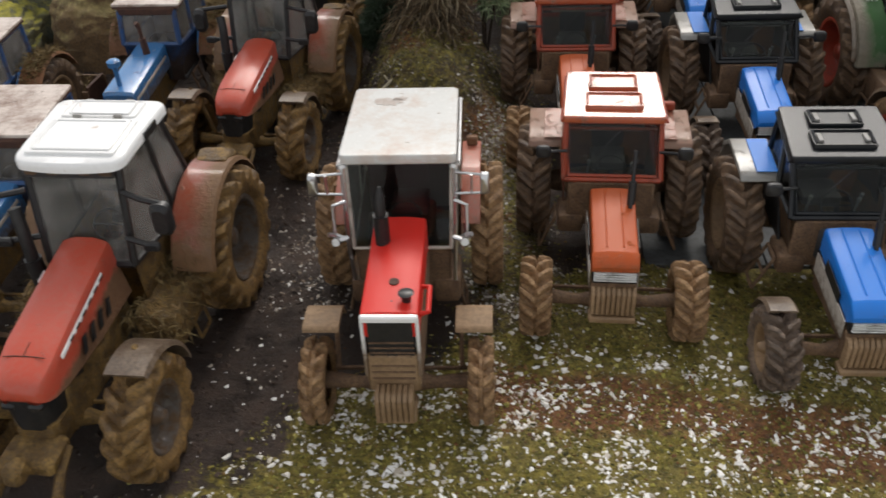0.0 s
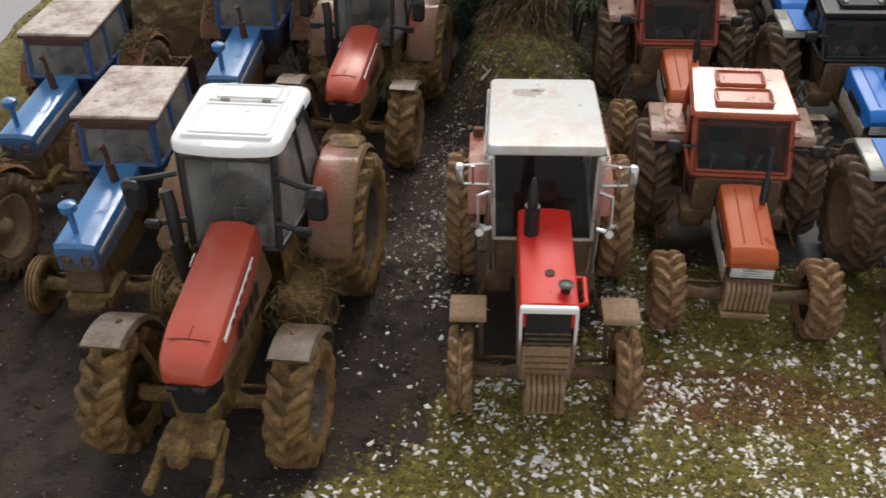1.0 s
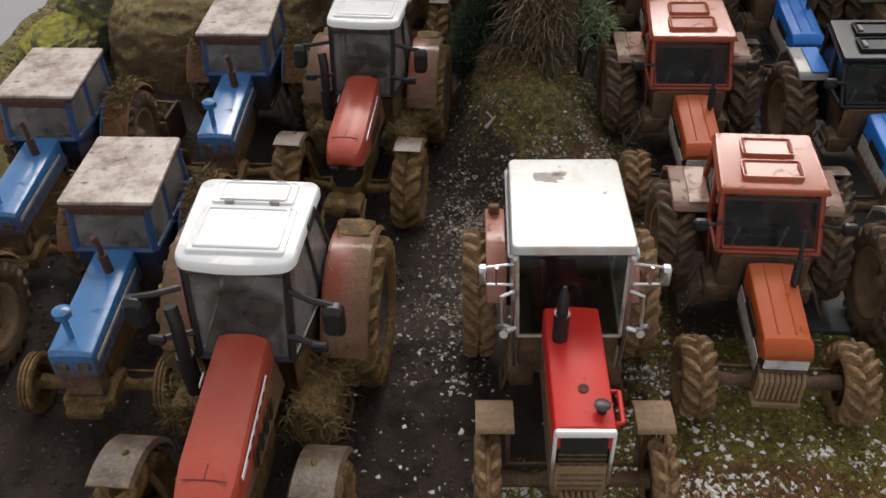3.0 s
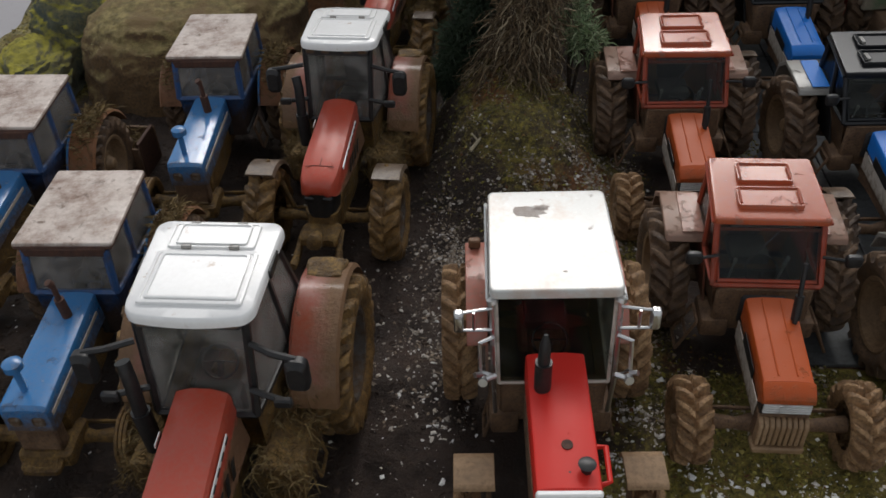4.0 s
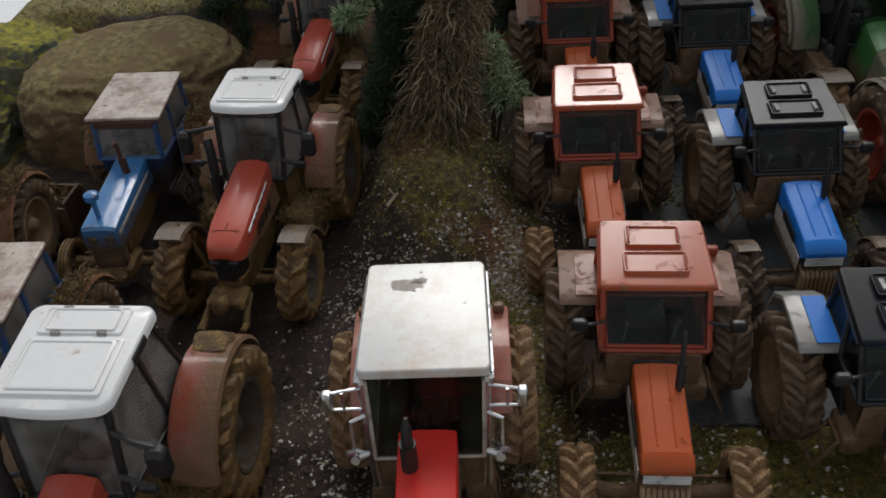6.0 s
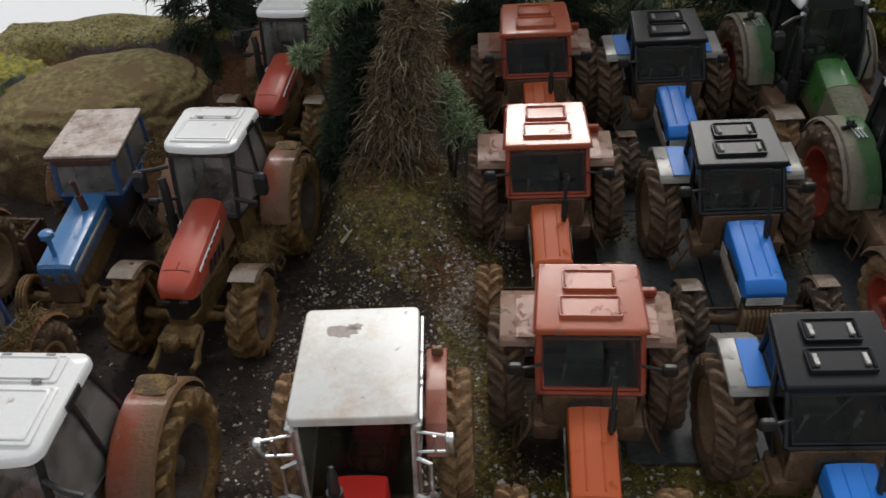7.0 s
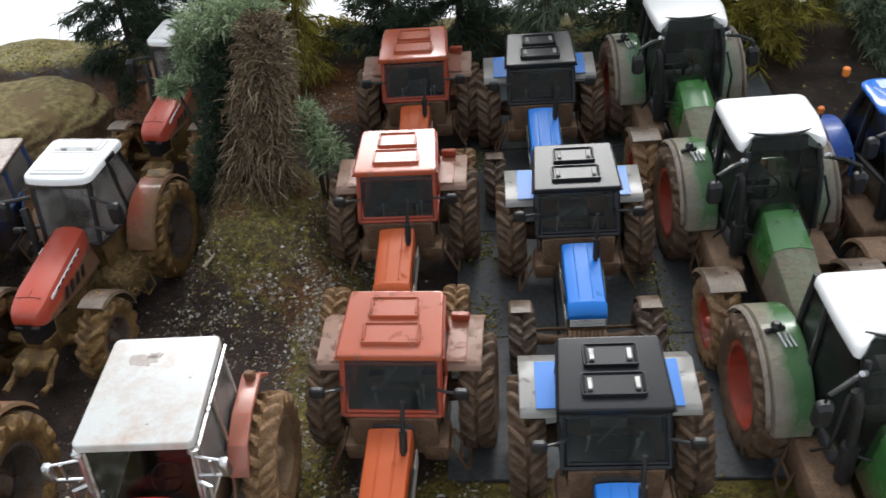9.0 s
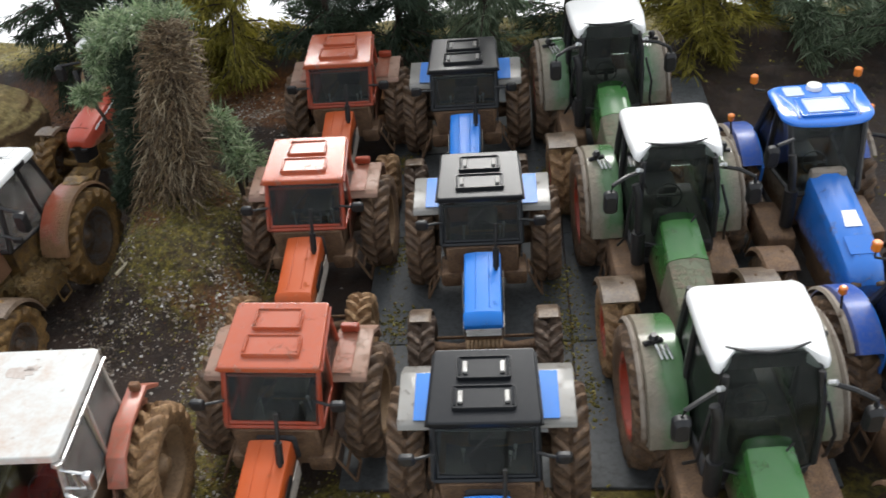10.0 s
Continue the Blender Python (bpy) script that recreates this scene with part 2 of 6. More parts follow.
def island_mat(name, cols, rough=0.85, thin=0.0):
    """Colours that change from piece to piece."""
    m, nt, p = nodes_of(name)
    g = nt.nodes.new("ShaderNodeNewGeometry")
    r = nt.nodes.new("ShaderNodeValToRGB")
    el = r.color_ramp.elements
    while len(el) < len(cols):
        el.new(0.5)
    for k, c in enumerate(cols):
        el[k].position, el[k].color = k / (len(cols) - 1), (*c, 1)
    nt.links.new(g.outputs["Random Per Island"], r.inputs[0])
    nt.links.new(mixc(nt, mathn(nt, "MULTIPLY", noise_node(nt, 0.03, 4).outputs[0], 0.5), r.outputs[0], tuple(0.5 * v for v in cols[0])), p.inputs["Base Color"])
    p.inputs["Roughness"].default_value = rough
    if thin:
        # leaves let some light through
        tl, mx = nt.nodes.new("ShaderNodeBsdfTranslucent"), nt.nodes.new("ShaderNodeMixShader")
        mx.inputs[0].default_value = thin
        nt.links.new(r.outputs[0], tl.inputs[0])
        nt.links.new(p.outputs[0], mx.inputs[1])
        nt.links.new(tl.outputs[0], mx.inputs[2])
        nt.links.new(mx.outputs[0], nt.nodes["Material Output"].inputs[0])
    return m


M = {}
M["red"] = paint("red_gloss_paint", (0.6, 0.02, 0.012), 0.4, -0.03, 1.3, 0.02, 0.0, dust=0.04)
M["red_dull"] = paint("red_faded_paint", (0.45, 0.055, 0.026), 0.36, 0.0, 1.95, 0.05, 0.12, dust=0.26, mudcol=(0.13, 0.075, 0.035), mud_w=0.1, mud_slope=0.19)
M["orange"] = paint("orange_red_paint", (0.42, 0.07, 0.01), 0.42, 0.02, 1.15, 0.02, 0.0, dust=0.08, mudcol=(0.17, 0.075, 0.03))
M["orange_roof"] = paint("orange_roof_paint", (0.4, 0.075, 0.025), 0.2, 0.03, 0, 0.06, 0.55, dust=0.16, mudcol=(0.22, 0.11, 0.06))
M["white"] = paint("white_paint", (0.82, 0.815, 0.8), 0.25, -0.05, 0, 0.05, 0.4, dust=0.1, spots=((0.5, 0.4, 0.32), 0.61))
M["white_clean"] = paint("clean_white_paint", (0.8, 0.79, 0.77), 0.3, 0.0, 0, 0.03, 0.3, dust=0.05)
M["rusty_roof"] = paint("weathered_white_roof_paint", (0.57, 0.48, 0.42), 0.35, 0.06, 0, 0.2, 0.2, dust=0.4, spots=((0.2, 0.11, 0.07), 0.43, 0.45), mudcol=(0.17, 0.1, 0.06))
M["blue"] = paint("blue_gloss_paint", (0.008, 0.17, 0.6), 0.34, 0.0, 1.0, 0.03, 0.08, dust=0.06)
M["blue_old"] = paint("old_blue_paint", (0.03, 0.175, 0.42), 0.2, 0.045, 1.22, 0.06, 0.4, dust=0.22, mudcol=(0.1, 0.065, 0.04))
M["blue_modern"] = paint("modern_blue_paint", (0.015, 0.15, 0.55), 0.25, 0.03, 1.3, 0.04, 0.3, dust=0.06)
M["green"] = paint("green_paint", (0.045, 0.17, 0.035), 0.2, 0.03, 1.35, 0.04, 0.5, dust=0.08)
M["black"] = paint("black_gloss_paint", (0.008, 0.009, 0.011), 0.25, -0.1, 0, 0.0, 0.05, dust=0.02)
M["grey"] = paint("grey_paint", (0.25, 0.24, 0.22), 0.35, 0.06, 1.0, 0.1, 0.3, dust=0.3)
M["pale"] = paint("pale_grey_paint", (0.5, 0.45, 0.39), 0.4, 0.08, 0.9, 0.1, 0.2, dust=0.4)
M["mud"] = earthy("dried_mud", ((0.115, 0.062, 0.032), (0.22, 0.13, 0.07), (0.055, 0.031, 0.019)), 0.16, 0.8, 0.035, 0.9, 0.25)
M["mud_ochre"] = earthy("ochre_mud", ((0.115, 0.062, 0.02), (0.32, 0.19, 0.055), (0.04, 0.024, 0.011)), 0.16, 0.65, 0.05, 1.0, 0.3)
M["tyre"] = earthy("muddy_tyre_rubber", ((0.075, 0.043, 0.024), (0.2, 0.12, 0.066), (0.035, 0.023, 0.016)), 0.16, 0.75, 0.025, 0.8, 0.3)
M["tyre_pale"] = earthy("dry_muddy_tyre_rubber", ((0.21, 0.115, 0.052), (0.38, 0.23, 0.11), (0.09, 0.052, 0.027)), 0.2, 0.8, 0.025, 0.7, 0.15)
M["tyre_grey"] = earthy("grey_muddy_tyre_rubber", ((0.09, 0.06, 0.042), (0.21, 0.145, 0.1), (0.04, 0.03, 0.025)), 0.18, 0.75, 0.025, 0.8, 0.2)
M["rim_mud"] = earthy("muddy_rim", ((0.22, 0.135, 0.068), (0.31, 0.2, 0.11), (0.165, 0.1, 0.052)), 0.3, 0.7, 0.02, 0.5, 0.15)
M["rim_grey"] = paint("grey_rim_paint", (0.1, 0.085, 0.075), 0.45, 0.2, 0, 0.1, 0.1)
M["rim_red"] = paint("orange_red_rim_paint", (0.42, 0.05, 0.02), 0.35, 0.08, 0, 0.1, 0.2)
M["chrome"] = paint("chrome", (0.6, 0.6, 0.6), 0.28, 0.04, 0, 0.02, 0, 1.0, 0.1)
M["dark"] = paint("black_plastic", (0.012, 0.012, 0.013), 0.36, 0.0, 0.5, 0.02, 0.1, dust=0.08)
M["interior"] = paint("dark_cab_interior", (0.03, 0.03, 0.032), 0.6, 0.05, 0, 0.05, 0.0)
M["maroon"] = paint("maroon_cab_interior", (0.09, 0.02, 0.022), 0.6, 0.02, 0, 0.05, 0.0)
M["rust"] = earthy("rusty_steel", ((0.06, 0.025, 0.016), (0.11, 0.045, 0.025), (0.03, 0.017, 0.013)), 0.08, 0.75, 0.01, 0.5)
M["glass"] = glass_mat("cab_window_plastic", 0.005, (0.78, 0.81, 0.79), (0.3, 0.27, 0.24))
M["glass_dusty"] = glass_mat("dusty_cab_window_plastic", 0.22, (0.84, 0.85, 0.83), (0.5, 0.46, 0.43))
M["lamp"] = paint("lamp_lens", (0.6, 0.6, 0.58), 0.12, 0.05, 0, 0.02, 0.5)
M["amber"] = paint("amber_plastic", (0.75, 0.2, 0.02), 0.2, 0.0, 0, 0.02, 0.6)
M["tyre_ochre"] = earthy("ochre_muddy_tyre_rubber", ((0.12, 0.064, 0.02), (0.32, 0.182, 0.056), (0.045, 0.026, 0.012)), 0.2, 0.65, 0.035, 1.0, 0.35)
M["mudguard_rust"] = paint("rusty_brown_paint", (0.2, 0.08, 0.03), 0.6, 0.1, 0, 0.1, 0.0)
M["green_dusty"] = paint("dusty_green_paint", (0.1, 0.12, 0.065), 0.5, 0.14, 1.5, 0.1, 0.1, dust=0.5, mudcol=(0.2, 0.155, 0.115))
M["dusty"] = paint("dusty_grey_paint", (0.25, 0.21, 0.17), 0.6, 0.08, 1.4, 0.1, 0.0)
# blue roof panels and ribs, whitened to imitate white reflections on the roof
M["blue_sheen"] = paint("blue_roof_panel_painted_sheen", (0.5, 0.6, 0.74), 0.2, 0.0, 0, 0.05, 0.5, dust=0.05)
M["stick"] = earthy("bleached_wood", ((0.35, 0.3, 0.2), (0.45, 0.4, 0.28), (0.25, 0.2, 0.12)), 0.08, 0.8, 0.01)
M["lamp_dirty"] = paint("muddy_lamp_lens", (0.2, 0.18, 0.15), 0.25, 0.3)
M["green_guard"] = paint("dust_greyed_green_paint", (0.05, 0.13, 0.045), 0.18, 0.0, 1.3, 0.06, 0.4, dust=0.12, mudcol=(0.2, 0.165, 0.125), dirt_x=(0.78, 1.12, 0.92))
M["straw"] = island_mat("muddy_straw", ((0.12, 0.075, 0.025), (0.25, 0.17, 0.06), (0.07, 0.045, 0.02), (0.33, 0.24, 0.1)))
M["straw_pale"] = island_mat("pale_dry_grass", ((0.3, 0.24, 0.1), (0.5, 0.42, 0.2), (0.16, 0.13, 0.05)))
M["blue_roof"] = paint("bright_blue_roof_paint", (0.02, 0.17, 0.65), 0.12, 0.0, 0, 0.05, 0.8, dust=0.03)
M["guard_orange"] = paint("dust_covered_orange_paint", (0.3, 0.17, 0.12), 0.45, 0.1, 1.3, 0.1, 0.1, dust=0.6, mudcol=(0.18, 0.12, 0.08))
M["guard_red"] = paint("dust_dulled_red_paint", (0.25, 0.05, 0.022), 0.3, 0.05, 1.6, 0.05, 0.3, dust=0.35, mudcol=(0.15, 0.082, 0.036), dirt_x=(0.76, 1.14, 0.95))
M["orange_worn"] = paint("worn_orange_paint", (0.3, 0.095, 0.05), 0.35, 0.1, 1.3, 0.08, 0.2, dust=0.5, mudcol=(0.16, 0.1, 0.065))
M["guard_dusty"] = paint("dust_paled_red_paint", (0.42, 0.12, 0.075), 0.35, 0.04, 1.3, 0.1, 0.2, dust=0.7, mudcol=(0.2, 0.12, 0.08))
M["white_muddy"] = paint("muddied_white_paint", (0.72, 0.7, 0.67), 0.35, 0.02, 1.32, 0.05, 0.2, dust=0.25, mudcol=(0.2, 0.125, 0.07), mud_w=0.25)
M["stain"] = earthy("flaked_brown_stain", ((0.42, 0.36, 0.32), (0.5, 0.46, 0.43), (0.36, 0.29, 0.24)), 0.06, 0.8, 0.005)
M["glass_tint"] = glass_mat("tinted_cab_window_plastic", 0.03, (0.52, 0.57, 0.53), (0.25, 0.26, 0.24))
M["glass_wiped"] = glass_mat("wiped_cab_window_plastic", 0.2, (0.82, 0.84, 0.82), (0.48, 0.45, 0.43), (0.05, 2.2, 0.48, 0.36))
M["guard_mud"] = earthy("brown_mud_film", ((0.085, 0.056, 0.036), (0.2, 0.145, 0.1), (0.05, 0.032, 0.02)), 0.24, 0.5, 0.02, 0.5, 0.2)
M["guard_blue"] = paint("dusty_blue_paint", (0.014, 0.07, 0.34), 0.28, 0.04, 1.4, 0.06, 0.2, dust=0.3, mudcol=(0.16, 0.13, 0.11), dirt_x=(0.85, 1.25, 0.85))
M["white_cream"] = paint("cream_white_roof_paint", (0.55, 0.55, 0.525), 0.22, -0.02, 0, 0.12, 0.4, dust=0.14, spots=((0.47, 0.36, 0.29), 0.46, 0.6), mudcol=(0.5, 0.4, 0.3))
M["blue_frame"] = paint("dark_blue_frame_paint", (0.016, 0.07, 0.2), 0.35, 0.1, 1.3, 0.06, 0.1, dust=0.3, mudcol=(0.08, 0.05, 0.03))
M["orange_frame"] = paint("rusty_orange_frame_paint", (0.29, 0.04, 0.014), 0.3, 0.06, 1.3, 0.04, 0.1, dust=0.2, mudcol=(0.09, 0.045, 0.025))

def ramp01(v, a, b):
    v = min(1, max(0, (v - a) / (b - a)))
    return v * v * (3 - 2 * v)


def stuff(name, verts, faces, mat, label, category, parent=None):
    """Pieces past counting, in one mesh."""
    me = bpy.data.meshes.new(name)
    me.from_pydata((np.asarray(verts) * S).tolist(), [], faces)
    me.materials.append(mat)
    me.validate()
    ob = new(name, me)
    ob.parent = parent
    return tagged(ob, label, "" if parent else category, kind="stuff")


def blade(vs, fs, a, d, length, width, bend, twist):
    """A narrow bent leaf or straw."""
    d = d.normalized()
    side = d.cross(Vector((math.sin(twist), math.cos(twist), 0.4))).normalized() * width
    p0, p1 = a, a + d * length * 0.5
    p2 = p1 + (d + Vector((0, 0, -bend))).normalized() * length * 0.5
    k = len(vs)
    vs.extend([tuple(p0 - side * 0.5), tuple(p0 + side * 0.5), tuple(p1 + side), tuple(p1 - side), tuple(p2)])
    fs.extend([(k, k + 1, k + 2, k + 3), (k + 3, k + 2, k + 4)])


# ---- tractors: each faces -y, with the rear axle over its origin ----
def tyre_mesh(r, w, rr, lugs, deep=0.1):
    """One skin: carcass with raised chevron lugs, softened by caked mud."""
    bm = bmesh.new()
    h, c = w / 2, r - deep
    prof = [(-h * 0.72, rr, 0), (-h * 0.95, rr + (c - rr) * 0.3, 0), (-h * 1.02, rr + (c - rr) * 0.6, 0), (-h * 1.0, rr + (c - rr) * 0.82, 0.5)]
    for k in range(17):
        u = -0.96 + 1.92 * k / 16
        prof.append((h * u, c - 0.05 * abs(u) ** 5, 1))
    prof += [(-x, q, g) for x, q, g in reversed(prof[:4])]
    step = 2 * math.pi / lugs
    n = lugs * 12
    skew = 0.8 * h / r
    loops = []
    for x, q, g in prof:
        lp = []
        for k in range(n):
            a = 2 * math.pi * k / n
            ph = ((a + skew * 1.1 * abs(x) / h) / step + (0.5 if x > 0 else 0)) % 1
            lift = ramp01(0.24 - abs(ph - 0.5), -0.03, 0.05) if abs(x) > 0.02 else 0.3
            wear = 0.012 * noise.noise(Vector((x * 9, math.sin(a) * 7, math.cos(a) * 7))) + 0.008 * noise.noise(Vector((x * 24, math.sin(a) * 19, math.cos(a) * 19)))
            p = q + deep * g * lift + wear * (1 if g else 0.4)
            lp.append((x * (1 + 0.02 * g * lift), -p * math.sin(a), p * math.cos(a)))
        loops.append(lp)
    return loft(bm, loops, caps=False)


def ribbed_tyre(r, w, rr):
    bm = bmesh.new()
    h = w / 2
    prof = [(-h * 0.7, rr), (-h, (r + rr) / 2), (-h * 0.9, r - 0.02)]
    for k in range(3):
        x = -h * 0.75 + k * h * 0.56
        prof += [(x, r), (x + h * 0.36, r), (x + h * 0.38, r - 0.025), (x + h * 0.54, r - 0.025)]
    prof = prof[:-2] + [(h * 0.9, r - 0.02), (h, (r + rr) / 2), (h * 0.7, rr)]
    return lathe(bm, prof, 32, caps=False)


def rim_mesh(s, w, rr, dish):
    """A dished rim whose outer face looks along s * x."""
    bm = bmesh.new()
    h = w / 2 * 0.74
    prof = [(h, rr + 0.02), (h + 0.015, rr - 0.01), (h, rr - 0.05), (h - dish * 0.8, rr - 0.07), (h - dish, rr - 0.1), (h - dish, rr * 0.5), (h - dish * 0.7, rr * 0.4), (h - dish * 0.7, 0.01)]
    return lathe(bm, [(s * x, q) for x, q in prof], 32, caps=False)


def hub_mesh(s, w, rr, dish):
    bm = bmesh.new()
    h = w / 2 * 0.74 - dish * 0.7
    lathe(bm, [(s * (h - 0.1), rr * 0.3), (s * (h + 0.02), rr * 0.3), (s * (h + 0.05), rr * 0.24), (s * (h + 0.1), rr * 0.2), (s * (h + 0.12), rr * 0.12)], 18)
    return bm


def wheel_pair(parent, y, half, r, w, rr, dish, tyre, rim, lugs=20, label="", ribbed=False):
    """Two wheels of one axle: hub, with tyre and rim under it."""
    shared = None
    for s in (-1, 1):
        wheel = part("wheel", hub_mesh(s, w, rr, dish), rim, parent)
        wheel.location = Vector((s * half, y, r - 0.012)) * S
        if shared is None:
            shared = part("tyre", ribbed_tyre(r, w, rr) if ribbed else tyre_mesh(r, w, rr, lugs), tyre, wheel, label, 50)
        else:
            again("tyre", shared, wheel, None, label)
        part("rim", rim_mesh(s, w, rr, dish), rim, wheel)


def seat_and_wheel(t, y, z, seat_mat, x=0.0):
    """Driver's seat, steering column and dashboard inside a cab."""
    bm = boxes((x - 0.24, x + 0.24, y - 0.05, y + 0.42, z, z + 0.14), bev=0.04, seg=2)
    part("seat", bm, seat_mat, t)
    bm = bmesh.new()
    loft(bm, [[(x + px, y + 0.42 + d, z + 0.42 + pz) for px, pz in rrect(0.44, 0.62, 0.1)] for d in (0.0, 0.09)])
    part("backrest", bm, seat_mat, t)
    bm = tubes([([(x, y - 0.62, z - 0.1), (x, y - 0.5, z + 0.3)], 0.035)])
    part("steering_column", bm, M["interior"], t)
    bm = bmesh.new()
    ring = [(x + 0.19 * math.cos(a), y - 0.49 + 0.19 * 0.6 * math.sin(a), z + 0.31 + 0.19 * 0.75 * math.sin(a)) for a in [2 * math.pi * k / 20 for k in range(21)]]
    tube(bm, ring, 0.014, 6)
    tube(bm, [(x - 0.18, y - 0.49, z + 0.31), (x + 0.18, y - 0.49, z + 0.31)], 0.012, 6)
    part("steering_wheel", bm, M["dark"], t)
    part("dashboard", boxes((x - 0.26, x + 0.26, y - 0.85, y - 0.6, z - 0.25, z + 0.2), bev=0.04), M["interior"], t)


def cab(t, base, top, frame_mat, glass, r=0.035, split=None, low=None, panel=None, front=None):
    """Pillars and panes between a floor ring and a roof ring: each ring is (half width front, half width rear, y front, y rear, z front, z rear)."""
    bw0, bw1, by0, by1, bz0, bz1 = base
    tw0, tw1, ty0, ty1, tz0, tz1 = top
    fb, ft = {}, {}
    for s in (-1, 1):
        a0, a1 = Vector((s * bw0, by0, bz0)), Vector((s * tw0, ty0, tz0))
        c0, c1 = Vector((s * bw1, by1, bz1)), Vector((s * tw1, ty1, tz1))
        k = 0.55 if split is None else split
        b0, b1 = a0.lerp(c0, k), a1.lerp(c1, k)
        fb[s], ft[s] = (a0, b0, c0), (a1, b1, c1)
        for p, q in ((a0, a1), (b0, b1), (c0, c1)):
            part("pillar", tubes([([p, q], r)], 6), frame_mat, t)
        for i in (0, 1):
            bm = bmesh.new()
            q = (fb[s][i], fb[s][i + 1], ft[s][i + 1], ft[s][i])
            mid = sum(q, Vector()) / 4
            slab(bm, [mid + (p - mid) * 0.97 for p in q], 0.012)
            part("side_window", bm, glass, t)
        part("window_rail", tubes([([a0, b0, c0], r * 0.9)], 6), frame_mat, t)
        part("window_rail", tubes([([a1, b1, c1], r * 0.9)], 6), frame_mat, t)
    for i, name in ((0, "windscreen"), (2, "rear_window")):
        bm = bmesh.new()
        q = (fb[-1][i], fb[1][i], ft[1][i], ft[-1][i])
        mid = sum(q, Vector()) / 4
        slab(bm, [mid + (p - mid) * 0.97 for p in q], 0.012)
        part(name, bm, front if front and i == 0 else glass, t)
        part("window_rail", tubes([([q[0], q[1]], r)], 6), frame_mat, t)
        part("window_rail", tubes([([q[2], q[3]], r)], 6), frame_mat, t)
    if low is not None:
        bm = bmesh.new()
        lw0, lw1, ly0, ly1, lz = low
        loft(bm, [[(-lw0, ly0, lz), (lw0, ly0, lz), (lw1, ly1, lz), (-lw1, ly1, lz)], [(-bw0, by0, bz0), (bw0, by0, bz0), (bw1, by1, bz1), (-bw1, by1, bz1)]], caps=False)
        bmesh.ops.solidify(bm, geom=bm.faces[:], thickness=0.02)
        part("cab_lower_panel", bm, panel, t)


def slab_roof(t, mat, w0, w1, y0, y1, z0, z1, th=0.1, crown=0.03, rad=0.08, label=""):
    """A roof panel: w0, z0 at the front, w1, z1 at the rear, with rounded rim and slight crown."""
    bm = bmesh.new()
    loops = []
    for inset, dz in ((0.02, -th), (0.0, -th * 0.8), (0.0, -0.02), (0.004, -0.008), (0.01, -0.002), (0.018, 0.0), (0.026, 0.0), (0.12, crown * 0.1)):
        lp = []
        for px, py in rrect(2, 2, rad * 1.6):
            f = (py + 1) / 2
            w = w0 + (w1 - w0) * f
            y = y0 + inset + (y1 - y0 - 2 * inset) * f
            lp.append((px * (w / 2 - inset), y, z0 + (z1 - z0) * (y - y0) / (y1 - y0) + dz))
        loops.append(lp)
    loft(bm, loops)
    return part("roof", bm, mat, t, label, 30)


def hatch(t, mat, x0, x1, y0, y1, zf, h=0.045, lift=0.0, latch=None):
    """A raised roof hatch; zf gives the roof's height at y."""
    bm = bmesh.new()
    r = 0.03
    cx, cy = (x0 + x1) / 2, (y0 + y1) / 2
    loops = []
    for k, dz in ((1.0, -0.02), (1.0, h * 0.85), (0.98, h), (0.91, h), (0.89, h * 0.5)):
        lp = []
        for px, py in rrect(x1 - x0, y1 - y0, r, 2):
            d = (1 - k) * 0.5 * (y1 - y0)
            qx = px - math.copysign(min(d, abs(px)), px)
            qy = py - math.copysign(min(d, abs(py)), py)
            lp.append((cx + qx, cy + qy, zf(cy + qy) + dz + (lift * (y1 - cy - qy) / (y1 - y0) if dz > 0 else 0)))
        loops.append(lp)
    loft(bm, loops)
    ob = part("roof_hatch", bm, mat, t, "", 30)
    if h > 0.03:
        for x in (x0 + 0.035, x1 - 0.035):
            bm = bmesh.new()
            tube(bm, [(x, y0 + 0.04, zf(y0) + h + lift), (x, y1 - 0.04, zf(y1) + h)], 0.014, 6)
            part("hatch_clip", bm, mat, ob)
    if latch:
        # a pair of flat latches near the ends
        for x in (x0 + 0.1, x1 - 0.1):
            bm = bmesh.new()
            yc = (y0 + y1) / 2
            zc = zf(yc) + h * 0.5 + lift * 0.5
            box(bm, x - 0.03, x + 0.03, yc - 0.09, yc + 0.09, zc - 0.01, zc + 0.03, bev=0.008)
            part("hatch_latch", bm, latch, ob, "dull grey metal latch")


def bonnet(t, rows, mat, label="", rad=0.05, name="bonnet"):
    """Lofted bonnet; rows are y, bottom z, top z, half width at the bottom, half width at the top, crown."""
    bm = bmesh.new()
    loops = []
    for y, zb, zt, wb, wt, cr in rows:
        q = min(rad, wt * 0.5)
        half = [(wb, zb), (wt, zt - q * 2.2), (wt, zt - q), (wt - q * 0.3, zt - q * 0.3), (wt - q, zt), (wt * 0.35, zt + cr)]
        lp = [(x, y, z) for x, z in half] + [(-x, y, z) for x, z in reversed(half)]
        loops.append(lp)
    loft(bm, loops)
    return part(name, bm, mat, t, label, 32)


